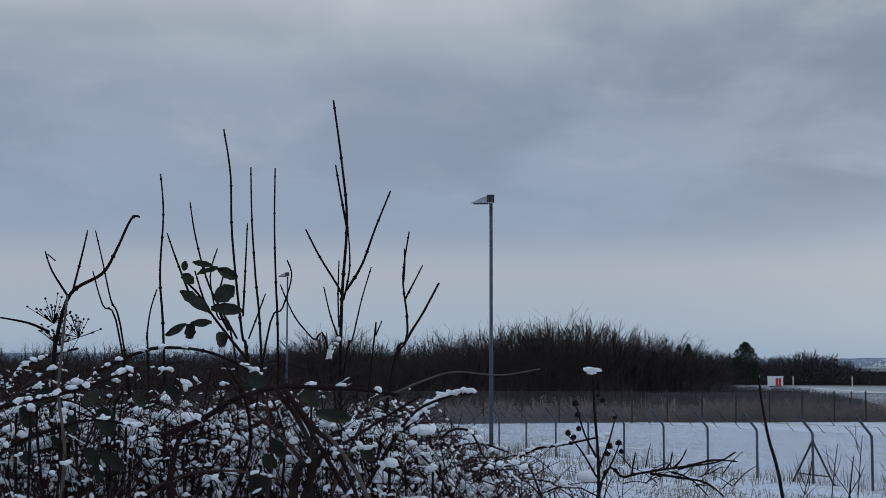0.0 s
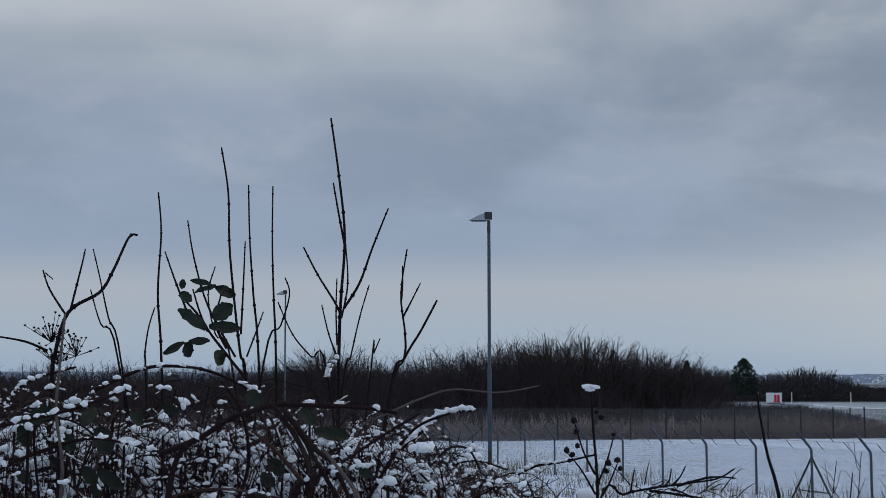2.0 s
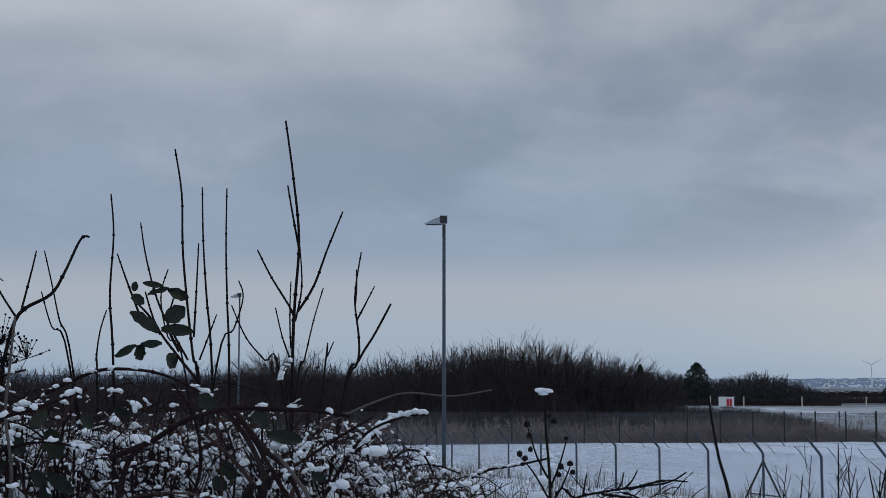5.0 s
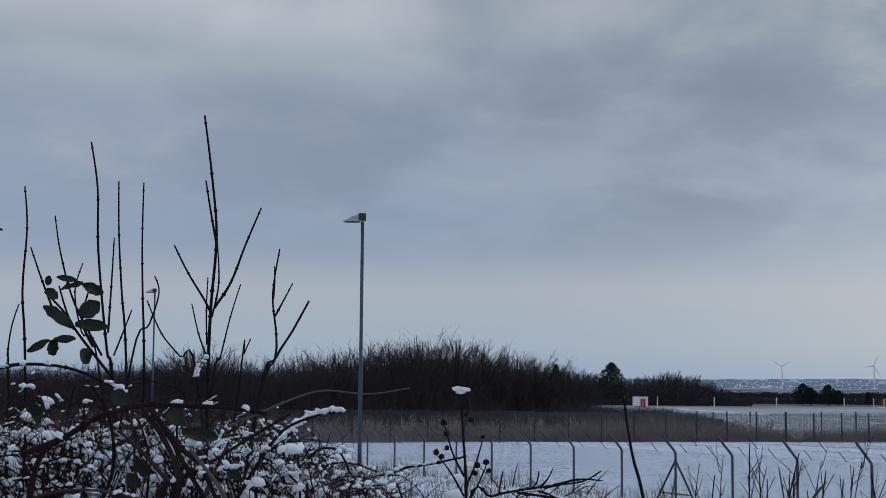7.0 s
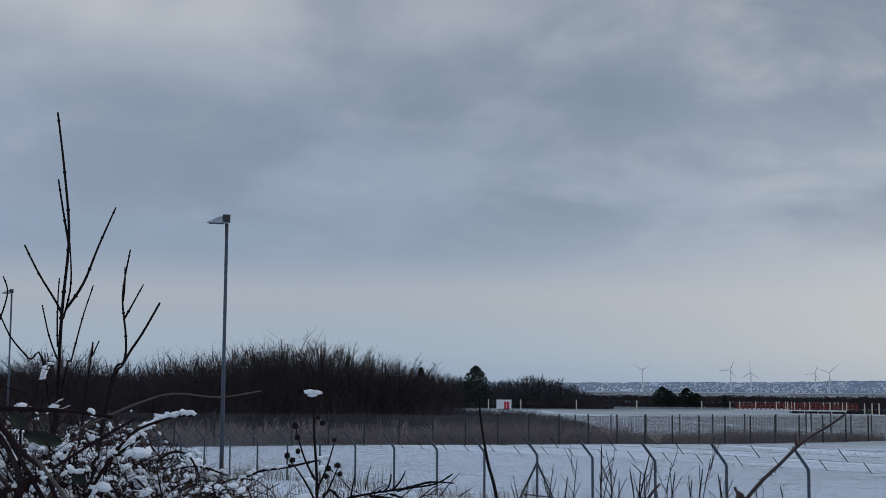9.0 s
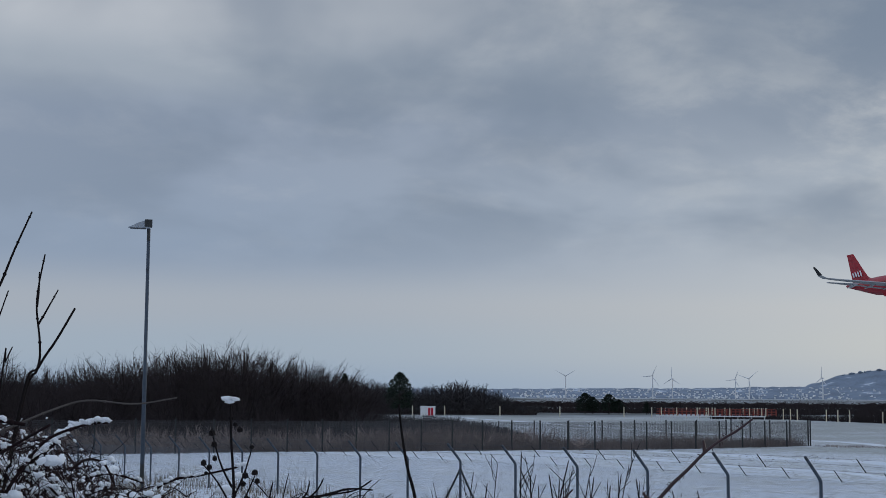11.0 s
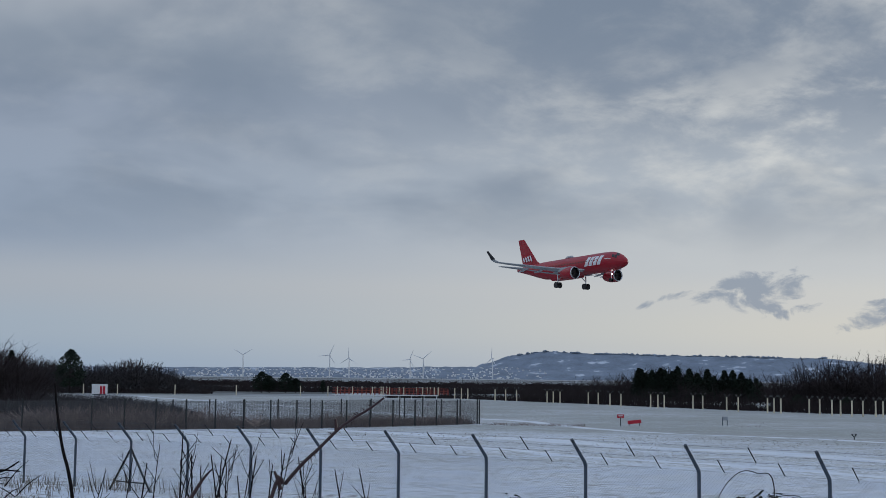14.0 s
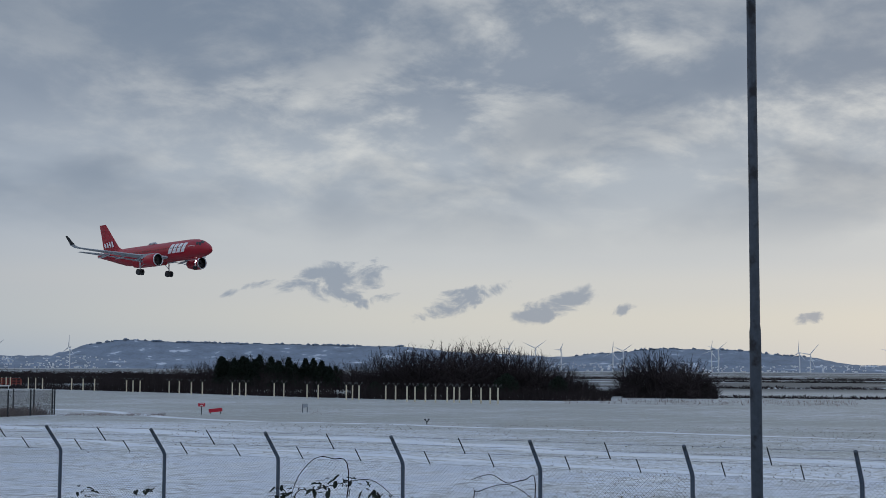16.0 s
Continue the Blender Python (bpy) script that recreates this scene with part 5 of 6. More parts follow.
# seed heads and berries on the arching stem
umb = thing("berry_cluster", Matrix.Identity(4), "dark dried berry clusters on thin stalks", "berries")
m, st = MB(), MB()
for (a, e), n in (((-15.43, 2.06), 34), ((-14.46, 1.52), 26), ((-15.20, 1.18), 26)):
    for k in range(n):
        p = eye_dir(a + rnd.gauss(0, 0.36), e + rnd.gauss(0, 0.30), 4.3 + rnd.uniform(-0.05, 0.05))
        m.blob(p, (0.0042, 0.0042, 0.0042), rnd, 0.15)
        st.tube([p, eye_dir(a, e - 0.5, 4.3)], 0.0010, 3)
part("berries", m, TWIG, umb)["kind"] = "stuff"
part("thin_stalks", st, TWIG, umb)["kind"] = "stuff"

# leafy bramble spray
spray = thing("bramble_spray", Matrix.Identity(4), "bramble spray with dark green winter leaves", "bramble")
for pts in (((-10.00, 3.70), (-9.53, 2.34), (-8.73, 1.22), (-7.82, 0.09)), ((-8.88, 3.48), (-9.08, 2.35), (-8.62, 1.33)), ((-10.55, 3.46), (-9.87, 2.79), (-9.37, 2.01))):
    stem(spray, "cane", [ray_point(a, 4.2) for a in pts], 0.0025, 0.005, CANE)
for foot, tip, wide in (((-10.36, 4.09), (-10.45, 3.72), 0.75), ((-10.49, 3.54), (-10.05, 3.24), 0.8), ((-9.07, 3.77), (-9.87, 3.68), 0.45), ((-9.11, 3.79), (-8.3, 3.45), 0.5), ((-9.47, 2.07), (-10.49, 2.92), 0.45), ((-9.16, 2.53), (-8.48, 3.08), 0.8),
                        ((-9.34, 2.16), (-8.15, 2.19), 0.5), ((-9.31, 1.59), (-10.09, 1.66), 0.45), ((-10.27, 1.57), (-10.05, 1.0), 0.85), ((-10.27, 1.54), (-11.12, 1.16), 0.35), ((-9.11, 1.2), (-8.71, 0.74), 0.9), ((-9.34, 3.91), (-10.03, 4.07), 0.35)):
    set_leaf(spray, foot, tip, wide, 4.18)
low_leaves = thing("bramble_spray", Matrix.Identity(4), "dull green and brown bramble leaves low in the thicket", "bramble")
stem(low_leaves, "cane", shoot_line(3.6, (-16.6, -1.2), (-14.6, -1.5), (-13.5, -2.4), (-13.2, -3.9)), 0.002, 0.004, CANE)
stem(low_leaves, "cane", shoot_line(3.6, (-7.8, -0.4), (-6.8, -1.6), (-6.3, -3.2), (-6.4, -4.6)), 0.002, 0.004, CANE)
for foot, tip, wide in (((-16.19, -1.54), (-15.38, -1.04), 0.6), ((-14.26, -1.63), (-13.66, -1.04), 0.8), ((-13.66, -1.76), (-13.07, -2.8), 0.7), ((-16.61, -1.72), (-16.06, -2.44), 0.7), ((-14.91, -1.94), (-14.48, -2.67), 0.7),
                        ((-13.48, -3.41), (-12.66, -4.15), 0.6), ((-14.05, -3.3), (-13.66, -3.93), 0.7), ((-13.66, -3.8), (-13.53, -4.65), 0.5), ((-16.61, -3.41), (-16.1, -3.86), 0.6), ((-11.07, -0.81), (-10.49, -1.31), 0.7), ((-5.13, -1.94), (-3.72, -2.22), 0.45),
                        ((-7.81, -0.44), (-7.22, -0.85), 0.8), ((-7.76, -5.0), (-6.9, -4.56), 0.8), ((-5.41, -4.78), (-5.18, -5.32), 0.6), ((-6.81, -3.03), (-6.36, -3.71), 0.6), ((-5.68, -1.13), (-5.09, -1.63), 0.7), ((-7.18, -3.66), (-6.72, -4.11), 0.7),
                        ((-12.39, -1.26), (-11.82, -1.63), 0.6), ((-15.42, -2.85), (-14.99, -3.3), 0.7), ((-3.3, -3.53), (-2.75, -3.8), 0.6)):
    set_leaf(low_leaves, foot, tip, wide, 3.55)

# stout canes
stout = thing("stout_bramble", Matrix.Identity(4), "stout dark bramble canes arching with snow on top", "bramble")
for r, w, cov, mat, pts in (
        (3.4, 0.007, 0.10, CANE, ((-1.68, -1.38), (-3.28, -1.04), (-5.10, -0.83), (-6.68, -1.04), (-8.25, -1.44), (-9.80, -2.11), (-11.11, -2.81))),
        (3.4, 0.0085, 0.0, CANE, ((-9.75, -2.04), (-10.49, -3.04), (-10.74, -4.14), (-10.84, -5.46))),
        (3.5, 0.0055, 0.40, CANE, ((-12.25, -0.14), (-13.98, -0.81), (-15.46, -1.24), (-17.35, -1.56))),
        (3.7, 0.005, 0.3, CANE, ((-7.14, -0.36), (-9.17, 0.43), (-10.95, 0.65), (-12.27, 0.48), (-13.77, -0.25))),
        (3.5, 0.0045, 0.0, PALESTEM, ((-14.83, 2.73), (-15.13, 0.96), (-15.17, -1.24), (-14.99, -3.43), (-15.07, -5.37))),
        (3.3, 0.008, 0.0, CANE, ((-6.68, -1.04), (-5.76, -2.62), (-5.18, -3.97), (-5.73, -5.52))),
        (3.3, 0.007, 0.1, CANE, ((-3.25, -5.53), (-4.17, -3.52), (-5.08, -2.62), (-6.46, -1.04))),
        (3.6, 0.0030, 0.0, PALESTEM, ((3.98, -0.23), (2.20, -0.37), (0.37, -0.28), (-1.00, -0.63), (-2.14, -1.26), (-3.27, -1.95))),
        (3.9, 0.0065, 1.0, CANE, ((1.17, -1.10), (0.38, -1.22), (-0.36, -1.54), (-1.22, -2.28), (-2.13, -2.96))),
        (4.2, 0.005, 0.9, PALESTEM, ((-4.27, 1.01), (-4.47, 0.44), (-4.65, 0.10))),
        (4.6, 0.005, 0.7, CANE, ((6.28, -2.82), (4.92, -3.28), (3.56, -3.40), (2.65, -4.19), (2.20, -5.31))),
        (3.3, 0.0062, 0.0, CANE, ((-6.34, -1.26), (-4.95, -3.01), (-4.06, -5.36))),
        (3.2, 0.0055, 0.0, PALESTEM, ((-4.68, -2.58), (-3.62, -4.22), (-3.1, -5.36))),
        (3.5, 0.0042, 0.1, BROWNCANE, ((-2.73, -1.44), (-3.3, -2.44), (-3.95, -3.53), (-4.45, -5.36))),
        (3.3, 0.011, 0.0, CANE, ((-5.56, -3.86), (-5.68, -4.42), (-6.04, -5.36))),
        (3.4, 0.0055, 0.0, BROWNCANE, ((-7.47, -1.88), (-6.5, -2.89), (-5.56, -3.86))),
        (3.4, 0.0045, 0.2, CANE, ((-0.9, -1.26), (-2.39, -2.17), (-4.22, -3.35), (-5.56, -3.97))),
        (3.8, 0.0045, 0.5, CANE, ((-14.48, 0.74), (-16.19, 0.1), (-17.03, -1.04))),
        (3.5, 0.0045, 0.35, CANE, ((-10.98, -2.8), (-13.61, -2.22), (-15.76, -2.62), (-17.45, -3.53))),
        (3.7, 0.005, 0.1, CANE, ((0.14, -1.26), (-1.01, -2.06), (-2.16, -3.53), (-3.3, -5.36))),
        (3.6, 0.0042, 0.0, BROWNCANE, ((-12.48, 0.1), (-13.18, -1.94), (-13.79, -3.53), (-14.26, -5.36))),
        (3.6, 0.005, 0.0, CANE, ((-8.75, 0.1), (-8.08, -1.26), (-7.85, -3.3), (-8.3, -5.36))),
        (4.0, 0.004, 0.8, CANE, ((2.66, -3.53), (1.06, -3.3), (-0.55, -3.97), (-1.93, -5.36))),
        (3.4, 0.004, 0.3, BROWNCANE, ((-6.5, -4.65), (-8.3, -4.2), (-10.32, -4.42), (-12.39, -5.36))),
        (3.6, 0.004, 0.0, CANE, ((-15.34, -1.26), (-15.98, -1.94), (-16.19, -3.53), (-15.76, -5.36))),
        (3.8, 0.004, 0.1, CANE, ((1.52, -3.52), (1.17, -2.85), (0.38, -2.62), (-0.31, -3.30)))):
    line = [ray_point(a, r) for a in pts]
    line = [p + Vector((rnd.gauss(0, 0.006), rnd.gauss(0, 0.006), rnd.gauss(0, 0.006))) for p in line]
    stem(stout, "cane", line, w * 0.6, w, mat, 0.16, sides=7)
    if cov:
        snow_on(stout, line, w * 1.35, cov)

# snow-capped seed stalk
seed = thing("seed_stalk", Matrix.Identity(4), "dead stalk with dark seed heads and a cap of snow", "stalk")
r = 3.6
stem(seed, "stalk", shoot_line(r, (6.05, -0.45), (6.11, -1.92), (6.23, -3.49), (6.26, -5.27)), 0.0025, 0.005, TWIG)
for pts in (((5.38, -1.70), (5.72, -2.82), (6.18, -3.72)), ((6.91, -2.26), (6.61, -3.27), (6.22, -4.16)), ((5.04, -2.83), (5.60, -3.50), (6.18, -4.50)), ((7.06, -3.26), (6.72, -4.05), (6.26, -4.83))):
    stem(seed, "side_stalk", [ray_point(a, r) for a in pts], 0.0015, 0.003, TWIG)
for (a, e), s in (((5.34, -1.59), 9), ((5.43, -2.04), 8), ((6.07, -1.02), 6), ((6.43, -1.47), 7), ((6.25, -1.25), 6), ((6.92, -2.14), 6), ((5.04, -2.78), 8), ((5.26, -2.94), 8), ((5.15, -3.17), 6), ((6.68, -3.27), 9), ((7.06, -3.15), 8), ((7.17, -3.49), 7), ((6.61, -3.60), 7), ((6.27, -4.05), 6), ((5.47, -2.60), 7)):
    m = MB()
    k = s * 0.0011
    m.blob(eye_dir(a, e, r), (k, k, k * 1.2), rnd, 0.2)
    part("seed_head", m, TWIG, seed)
for (a, e), s in (((5.91, -0.23), 0.017), ((6.19, -0.25), 0.013), ((6.00, -0.34), 0.014)):
    m = MB()
    m.blob(eye_dir(a, e, r), (s * 1.1, s, s * 0.6), rnd)
    part("snow_cap", m, SNOW, seed, "cap of fresh snow", smooth=True)
for (a, e), s in (((5.93, -3.83), 0.025), ((6.39, -3.27), 0.016), ((6.62, -2.82), 0.012), ((5.82, -4.50), 0.03)):
    m = MB()
    m.blob(eye_dir(a, e, r + 0.1), (s * 1.2, s, s * 0.7), rnd)
    part("snow_cap", m, SNOW, seed, "cap of fresh snow", smooth=True)

# fallen dead branch, lone stalks and the thorny stem
dead = thing("dead_branch", Matrix.Identity(4), "dark dead branch lying across the thicket", "branch")
for r, w, pts in ((3.9, 0.0046, ((11.65, -3.43), (10.94, -3.84), (9.62, -4.04), (8.28, -4.25), (7.28, -4.49), (6.26, -5.05))), (3.9, 0.004, ((11.71, -3.81), (10.72, -3.78), (9.40, -4.13))), (3.9, 0.004, ((11.19, -5.20), (10.49, -4.66), (9.39, -4.46), (8.28, -4.32))),
                  (3.9, 0.003, ((9.74, -3.35), (9.51, -3.79), (9.17, -4.13))), (3.9, 0.003, ((9.18, -3.46), (9.09, -3.91), (8.84, -4.20))), (3.9, 0.003, ((10.59, -5.21), (9.94, -4.56), (9.17, -4.24))), (3.9, 0.003, ((7.73, -3.48), (7.62, -4.04), (7.57, -4.42)))):
    stem(dead, "twig", shoot_line(r, *pts) if w > 0.0042 else [ray_point(a, r) for a in pts], w * 0.45, w, TWIG, 0.05)
for k in range(26):
    a, e = rnd.uniform(7.2, 11.6), rnd.uniform(-4.9, -4.1)
    p = eye_dir(a, e, 3.9 + rnd.uniform(-0.05, 0.2))
    q = p + Vector((rnd.uniform(-0.08, 0.08), 0, rnd.uniform(-0.02, 0.07)))
    stem(dead, "twig", [q, p.lerp(q, 0.5) + Vector((0, 0, 0.006)), p], 0.0008, 0.0017, TWIG)
lone = thing("lone_stalk", Matrix.Identity(4), "thin dark stalk leaning before the snowy field", "stalk")
stem(lone, "stalk", shoot_line(5.0, (12.57, -0.44), (12.68, -1.43), (12.92, -2.87), (13.42, -5.15)), 0.003, 0.0075, TWIG)
thorn = thing("thorny_stem", Matrix.Identity(4), "reddish thorny bramble stem reaching up", "bramble")
tp = [ray_point(a, 1.5) + Vector((0.033, 0, 0)) for a in ((26.61, -0.88), (26.03, -1.32), (25.38, -1.72), (24.76, -2.19), (24.08, -2.88), (23.47, -3.46), (22.76, -4.29), (22.10, -5.28))]
tp += [tp[-1] + Vector((-0.08, 0.03, -0.35)), tp[-1] + Vector((-0.12, 0.06, -1.9))]
stem(thorn, "stem", tp, 0.0011, 0.0023, REDSTEM, sides=8)
stem(thorn, "side_shoot", [ray_point(a, 1.9) + Vector((0.033, 0, 0)) for a in ((19.45, -3.72), (19.03, -4.21), (18.35, -5.37))], 0.0010, 0.0032, REDSTEM)
stem(thorn, "side_shoot", [ray_point(a, 1.5) + Vector((0.033, 0, 0)) for a in ((24.70, -1.73), (24.72, -1.95), (24.75, -2.24))], 0.0012, 0.0022, REDSTEM)
stem(thorn, "side_shoot", [ray_point(a, 1.5) + Vector((0.033, 0, 0)) for a in ((22.33, -3.79), (22.50, -4.18), (22.59, -4.51))], 0.0012, 0.0024, REDSTEM)
m = MB()
line = smooth_line(tp, 8)
for i in range(2, len(line) - 18):
    if rnd.random() < 0.28:
        s = rnd.choice((-1, 1))
        d = (line[i + 1] - line[i]).normalized()
        side = Vector((d.z, 0, -d.x)).normalized() * s
        m.tube([line[i] + side * 0.002, line[i] + side * 0.0050 + d * 0.0015], [0.0008, 0.0002], 4)
part("thorns", m, REDSTEM, thorn)["kind"] = "stuff"
for r, tops in ((5.2, ((17.48, -2.28), (17.83, -3.17), (18.59, -3.16), (19.37, -2.59), (18.99, -3.48), (19.65, -4.02), (20.37, -3.24), (16.12, -3.52), (21.02, -3.56), (22.03, -3.27))), (5.6, ((21.42, -3.11), (23.42, -3.73), (24.39, -3.70), (18.14, -3.61), (19.14, -3.59)))):
    for a, e in tops:
        t = thing("thin_weed_stalk", Matrix.Identity(4), "thin bare weed stalk before the fence", "stalk", "weed stalks below the fence")
        top = eye_dir(a, e, r)
        d = Vector((rnd.uniform(-0.12, 0.12), rnd.uniform(-0.1, 0.1), 0))
        line = [top, top - Vector((0, 0, 0.25)) + d * 0.5, top - Vector((0, 0, 0.7)) + d, Vector((top.x + d.x, top.y + d.y, gz(r)))]
        stem(t, "stalk", line, 0.0018, 0.004, TWIG, 0.05)
        for k in range(2):
            u = rnd.uniform(0.3, 0.9)
            p = line[0].lerp(line[1], u)
            stem(t, "side_twig", [p + Vector((rnd.uniform(-0.06, 0.06), 0, rnd.uniform(0.06, 0.12))), p + Vector((0, 0, 0.02)), p], 0.0012, 0.002, TWIG)
for i in range(10):
    t = thing("thin_weed_stalk", Matrix.Identity(4), "thin bare weed stalk before the fence", "stalk", "weed stalks below the fence")
    r = rnd.uniform(4.6, 6.4)
    top = eye_dir(rnd.uniform(14.5, 22.5), rnd.uniform(-4.3, -2.7), r)
    d = Vector((rnd.uniform(-0.14, 0.14), rnd.uniform(-0.1, 0.1), 0))
    line = [top, top - Vector((0, 0, 0.22)) + d * 0.4, top - Vector((0, 0, 0.7)) + d, Vector((top.x + d.x, top.y + d.y, gz(r)))]
    stem(t, "stalk", line, 0.0012, 0.0032, TWIG, 0.04)
    for k in range(4):
        p = line[0].lerp(line[1], rnd.uniform(0.1, 1.0))
        s = rnd.choice((-1, 1))
        stem(t, "side_twig", [p + Vector((s * rnd.uniform(0.02, 0.06), 0, rnd.uniform(0.06, 0.13))), p + Vector((s * 0.015, 0, 0.03)), p], 0.0008, 0.0015, TWIG, 0.03)
# leafy arch by the fence
arch = thing("bramble_arch", Matrix.Identity(4), "low bramble arch with small dark leaves", "bramble")
for pts in (((41.75, -5.17), (40.83, -4.50), (39.70, -4.61), (38.58, -4.90), (37.68, -5.39)), ((37.57, -5.39), (37.89, -4.39), (38.56, -3.65), (39.24, -3.65), (39.92, -4.23)), ((44.81, -4.48), (45.61, -4.25), (46.29, -4.58), (46.97, -4.46), (47.42, -4.68)), ((47.65, -5.46), (46.40, -4.65), (45.15, -4.93), (44.93, -5.37))):
    line = [ray_point(a, 6.0) + Vector((0.1, 0, 0)) for a in pts]
    line += [line[-1] - Vector((0.05, 0, 0.5)), Vector((line[-1].x, line[-1].y, gz(6.0)))]
    stem(arch, "cane", line, 0.0012, 0.0026, CANE)
for k in range(70):
    a, e = rnd.choice(((37.79, -4.99), (38.58, -4.90), (39.25, -4.77), (39.93, -4.68), (40.61, -4.64), (41.29, -4.90), (30.29, -4.84), (32.79, -4.82), (41.75, -4.99)))
    leaf(arch, eye_dir(a + rnd.gauss(0, 0.3), e + rnd.gauss(0, 0.15), 6.0), rnd.uniform(0.3, 0.55))

# the tangled mass of thin canes, its snow and its small leaves
TOPS = ((-22, 0.3), (-18, 0.1), (-14, -0.1), (-9, -0.2), (-4.2, -0.4), (-1.9, -0.9), (-0.55, -1.7), (1.3, -2.9), (3.8, -3.8), (6.1, -4.3), (8.5, -4.9), (11.5, -5.6), (15, -6.5))
tangle, brown, snowm = MB(), MB(), MB()


def lump(c, size, turn=None):
    """One soft lump of snow."""
    if size[1] > 0.013:
        snowm.blob(c, size, rnd, 0.20, turn, 3, 8)
    else:
        snowm.blob(c, size, rnd, 0.26, turn)


def clump(c, s):
    """A ragged heap of snow: one main lump and small ones against it."""
    lump(c, (s * rnd.uniform(0.9, 1.5), s, s * rnd.uniform(0.6, 0.95)), Euler((rnd.uniform(-0.4, 0.4), rnd.gauss(0, 0.35), rnd.uniform(0, 6.28))).to_matrix())
    for q in range(rnd.choice((1, 2, 2, 3))):
        k = s * rnd.uniform(0.35, 0.65)
        h = rnd.uniform(0, 6.28)
        lump(c + Vector((math.cos(h) * s * 1.2, math.sin(h) * s, rnd.uniform(-0.7, 0.2) * s)), (k * rnd.uniform(0.9, 1.8), k, k * 0.8), Euler((rnd.uniform(-0.8, 0.8), rnd.gauss(0, 0.6), rnd.uniform(0, 6.28))).to_matrix())


def ridge(a, b, w):
    """Snow lying along a piece of stem."""
    d = b - a
    L = d.length
    if L < 0.004:
        return
    turn = Vector((1, 0, 0)).rotation_difference(d).to_matrix()
    n = max(1, int(L / (w * 2.2)))
    for i in range(n):
        c = a.lerp(b, (i + rnd.uniform(0.2, 0.8)) / n)
        k = w * rnd.uniform(0.55, 1.25)
        lump(c + Vector((0, 0, k * 0.55)), (L / n * rnd.uniform(0.45, 0.85), k, k * rnd.uniform(0.6, 1.0)), turn)


for i in range(2150):
    az = rnd.uniform(-22, 13) if rnd.random() < 0.36 else rnd.uniform(-22, 3.5)
    r = rnd.uniform(3.5, 7.3)
    lift = smooth_profile(TOPS, az) + 0.55 * noise.noise(Vector((az * 1.1, 4, 0)))
    crown = rnd.random() < 0.12
    top = lift - (rnd.uniform(0.1, 1.6) if crown else (1.5 if az < -4 else 0.8) + 4.4 * rnd.random() ** 0.85)
    crest = eye_dir(az, top, r)
    L = rnd.uniform(0.2, 0.6)
    h = rnd.uniform(0, 6.28)
    d = Vector((math.cos(h), math.sin(h), 0))
    up = rnd.uniform(0.1, 1.6)
    pts = [crest - d * L * 0.5 - Vector((0, 0, up * L + 0.12)), crest - d * L * 0.3 - Vector((0, 0, up * L * 0.5)), crest, crest + d * L * 0.3 + Vector((0, 0, rnd.uniform(-0.08, 0.03))), crest + d * L * 0.5 + Vector((0, 0, rnd.uniform(-0.25, 0.05)))]
    pts = [p + Vector((rnd.gauss(0, 0.02), rnd.gauss(0, 0.02), rnd.gauss(0, 0.02))) for p in pts]
    w = rnd.choice((0.0011, 0.0013, 0.0016, 0.0020, 0.0026, 0.0038))
    line = smooth_line(pts, 2)
    m = brown if rnd.random() < 0.33 else tangle
    m.tube(line, [w * (1 - 0.07 * k) for k in range(len(line))], 4, caps=False)
    deep = max(0.0, lift - top - 1.0)
    for q in range(3):
        k = rnd.randrange(2, len(line) - 1)
        p = line[k]
        dd = Vector((rnd.uniform(-1, 1), rnd.uniform(-1, 1), rnd.uniform(-0.3, 1))).normalized() * rnd.uniform(0.04, 0.16)
        e = p + dd
        if math.degrees(math.atan2(e.z - EYE, math.hypot(e.x, e.y))) < lift + 0.1:
            m.tube([p, p + dd * 0.5 + Vector((0, 0, 0.008)), e], [w * 0.6, w * 0.5, w * 0.35], 3, caps=False)
            if rnd.random() < (0.10 if crown else 0.28):
                clump(e, rnd.uniform(0.004, 0.010))
            elif abs(dd.z) < 0.06 and rnd.random() < 0.25:
                ridge(p.lerp(e, 0.4), e, rnd.uniform(0.003, 0.006))
    for k in range(1, len(line) - 1):
        slope = abs((line[k + 1] - line[k]).normalized().z)
        u = rnd.random()
        if slope < 0.75 and u < (0.08 if crown else 0.30 + 0.09 * deep):
            q = rnd.uniform(0.2, 0.8)
            ridge(line[k].lerp(line[k + 1], q - rnd.uniform(0.05, 0.2)), line[k].lerp(line[k + 1], q + rnd.uniform(0.05, 0.2)), rnd.uniform(0.003, 0.007) + w)
        elif u > (0.985 if crown else 0.90 - 0.03 * deep):
            clump(line[k] + Vector((0, 0, 0.006)), rnd.uniform(0.005, 0.013) * (1.0 if rnd.random() < 0.9 else 1.7))
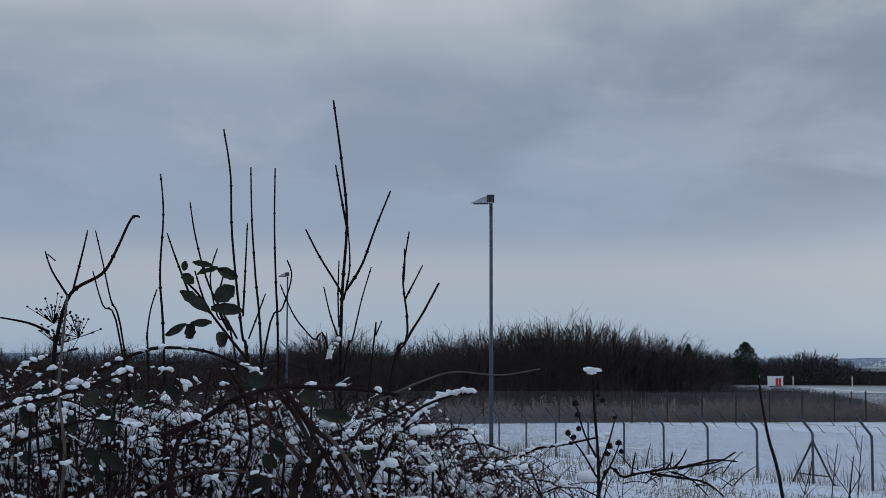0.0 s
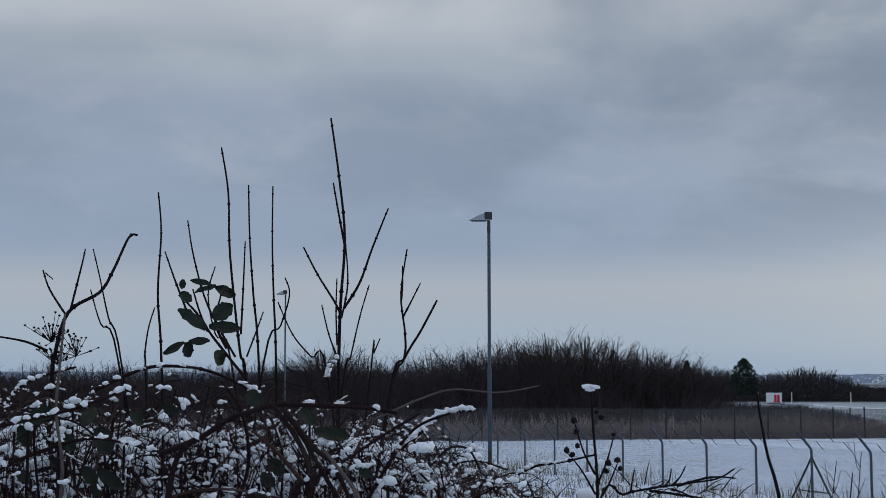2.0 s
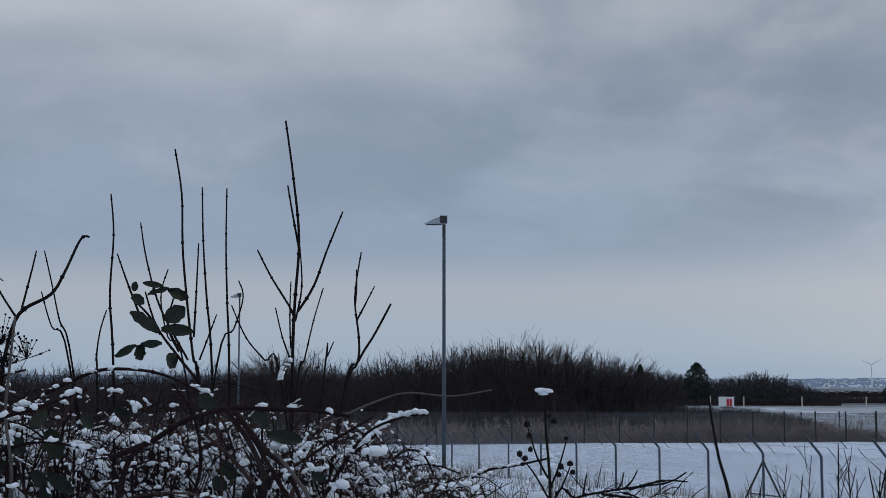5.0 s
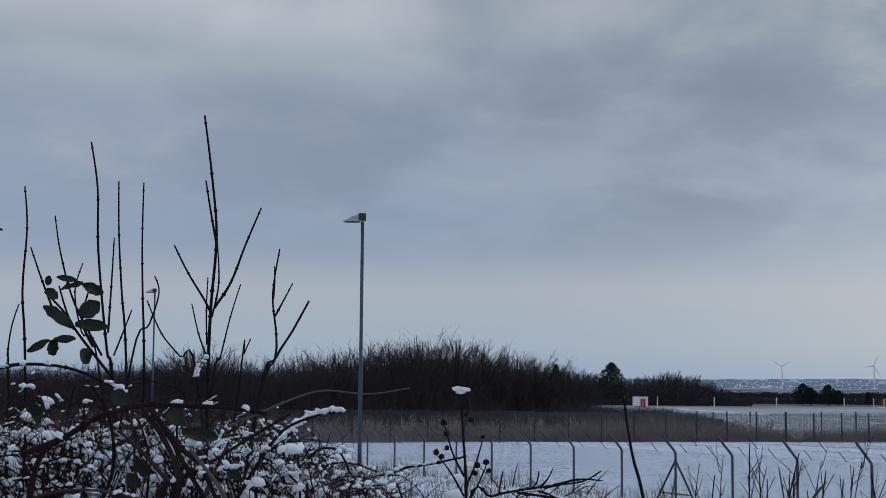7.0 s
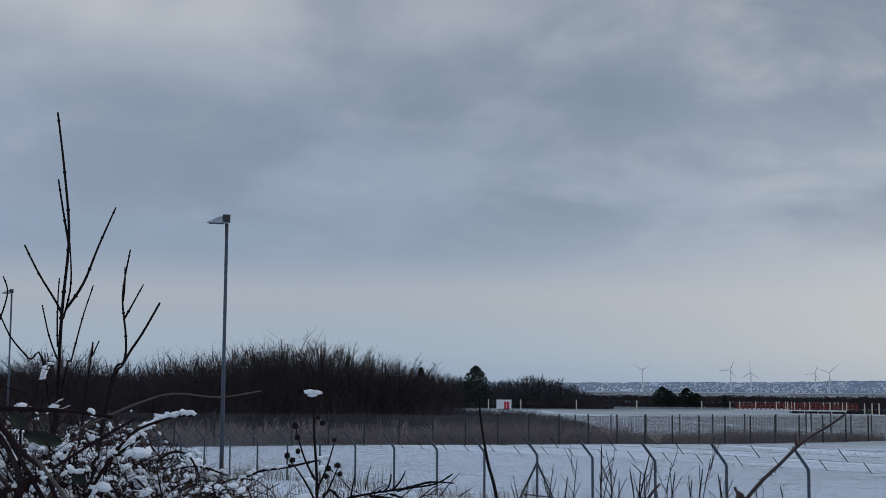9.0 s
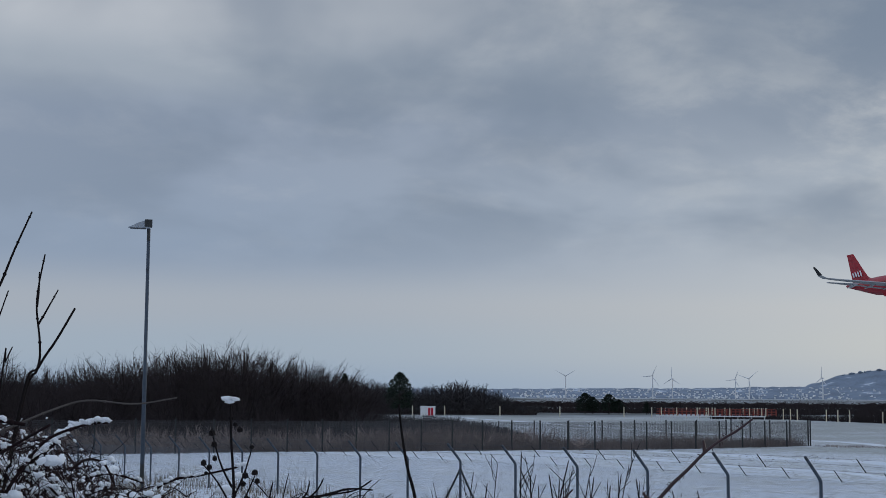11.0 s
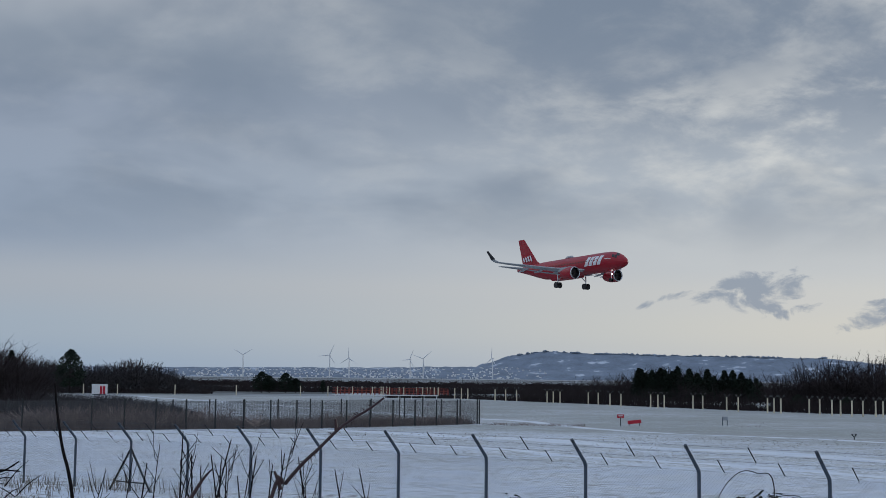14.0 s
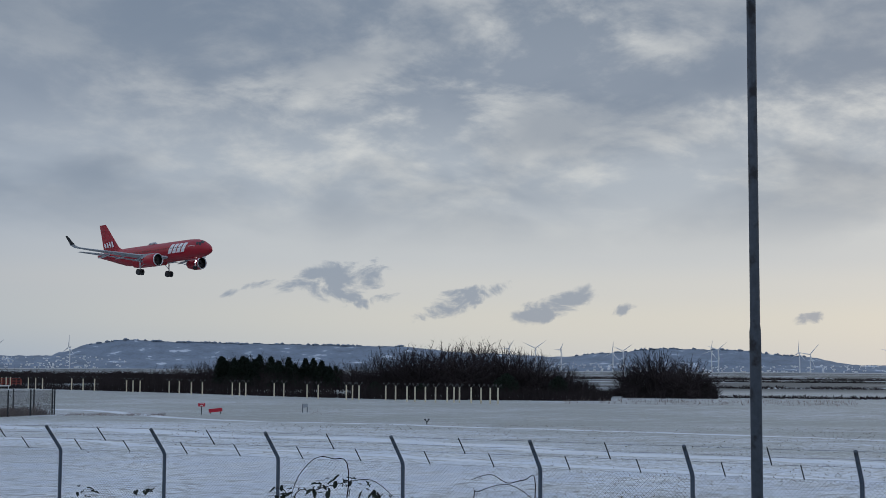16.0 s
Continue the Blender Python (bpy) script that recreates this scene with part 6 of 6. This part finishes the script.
# snow lying deeper in the thicket, in broader pads crossed by thin stems
for i in range(4000):
    az = rnd.uniform(-22, 3.0)
    lift = smooth_profile(TOPS, az)
    el = lift - 1.7 - 4.4 * rnd.random() ** 0.8
    r = rnd.uniform(3.7, 6.2)
    c = eye_dir(az, el, r)
    s = rnd.uniform(0.007, 0.017) * (1.0 if rnd.random() < 0.88 else 1.7) * (0.6 + r / 12)
    lump(c, (s * rnd.uniform(1.0, 2.1), s, s * rnd.uniform(0.45, 0.9)), Euler((rnd.uniform(-0.5, 0.5), rnd.gauss(0, 0.45), rnd.uniform(0, 6.28))).to_matrix())
    lump(c + Vector((rnd.gauss(0, s * 1.4), rnd.gauss(0, s), rnd.gauss(0, s * 0.7))), (s * rnd.uniform(0.5, 1.0), s * 0.6, s * rnd.uniform(0.3, 0.6)))
    for q in range(rnd.choice((1, 2, 2))):
        h = Vector((rnd.uniform(-0.12, 0.12), -0.03 - s, rnd.uniform(0.05, 0.2)))
        o = Vector((rnd.gauss(0, s), -s, 0))
        (brown if q else tangle).spike(c + o - h, c + o + h, rnd.uniform(0.0012, 0.0026))
# single rounded caps on the foremost stems
for i in range(70):
    az = rnd.uniform(-18, 0)
    c = eye_dir(az, smooth_profile(TOPS, az) - 0.4 - 4.5 * rnd.random(), rnd.uniform(3.5, 4.2))
    clump(c, rnd.uniform(0.009, 0.018))
    tangle.tube([c - Vector((rnd.uniform(-0.04, 0.04), 0, 0.35)), c - Vector((0, 0, 0.1)), c], [0.004, 0.0034, 0.003], 5, caps=False)
tagged(part("bramble_tangle", brown, BROWNCANE), "tangle of thin red-brown bramble stems", "bramble", kind="stuff")
tagged(part("bramble_tangle", tangle, CANE), "dense tangle of thin dark bramble stems", "bramble", kind="stuff")
tagged(part("snow_lumps", snowm, SNOW, smooth=True), "small ragged lumps of fresh snow on the stems", "snow", kind="stuff")
# dry grass on the near side of the chain-link fence
def along_fence(u):
    """A point u metres along the fence, and the way to its near side."""
    if u < 42:
        d = Vector((*FA, 0)).normalized()
        return Vector((25.086, 4.197, 0)) + d * u, Vector((-d.y, d.x, 0))
    d = Vector((*FB, 0)).normalized()
    return Vector((11.44, 43.92, 0)) + d * (u - 42), Vector((-d.y, d.x, 0))


m = MB()
for i in range(7000):
    u = rnd.uniform(18, 72) if rnd.random() < 0.8 else rnd.uniform(30, 62)
    p, out = along_fence(u)
    p = p + out * rnd.uniform(-0.4, 9.0) ** 1.0
    dens = noise.noise(Vector((p.x * 0.35, p.y * 0.35, 7)))
    if dens < -0.05:
        continue
    r = math.hypot(p.x, p.y)
    p.z = gz(r) - 0.02
    h = (0.25 + 0.55 * max(0, dens + 0.15)) * rnd.uniform(0.6, 1.3) * (1.2 if r > 42 else 0.6)
    d = Vector((rnd.gauss(0, 0.16), rnd.gauss(0, 0.16), 1)) * h
    m.tube([p, p + d * 0.6, p + d + Vector((rnd.gauss(0, 0.05), 0, -0.03))], [0.008, 0.006, 0.003], 3, caps=False)
tagged(part("dry_grass", m, GRASS), "dry straw-coloured grass standing through snow", "grass", kind="stuff")
m = MB()
for i in range(13000):
    az, r = rnd.uniform(-8, 66), 24 + 110 * rnd.random() ** 1.5
    p = at(az, r, -0.01)
    if noise.noise(Vector((p.x * 0.12, p.y * 0.12, 2))) < rnd.uniform(-0.5, 0.4):
        continue
    for q in range(3):
        d = Vector((rnd.gauss(0, 0.6), rnd.gauss(0, 0.6), 1)) * rnd.uniform(0.02, 0.055) * (1 + r / 110)
        m.spike(p, p + d, 0.004 + r * 0.0001)
tagged(part("grass_tufts", m, GRASS), "short grass tips poking through thin snow", "grass", kind="stuff")
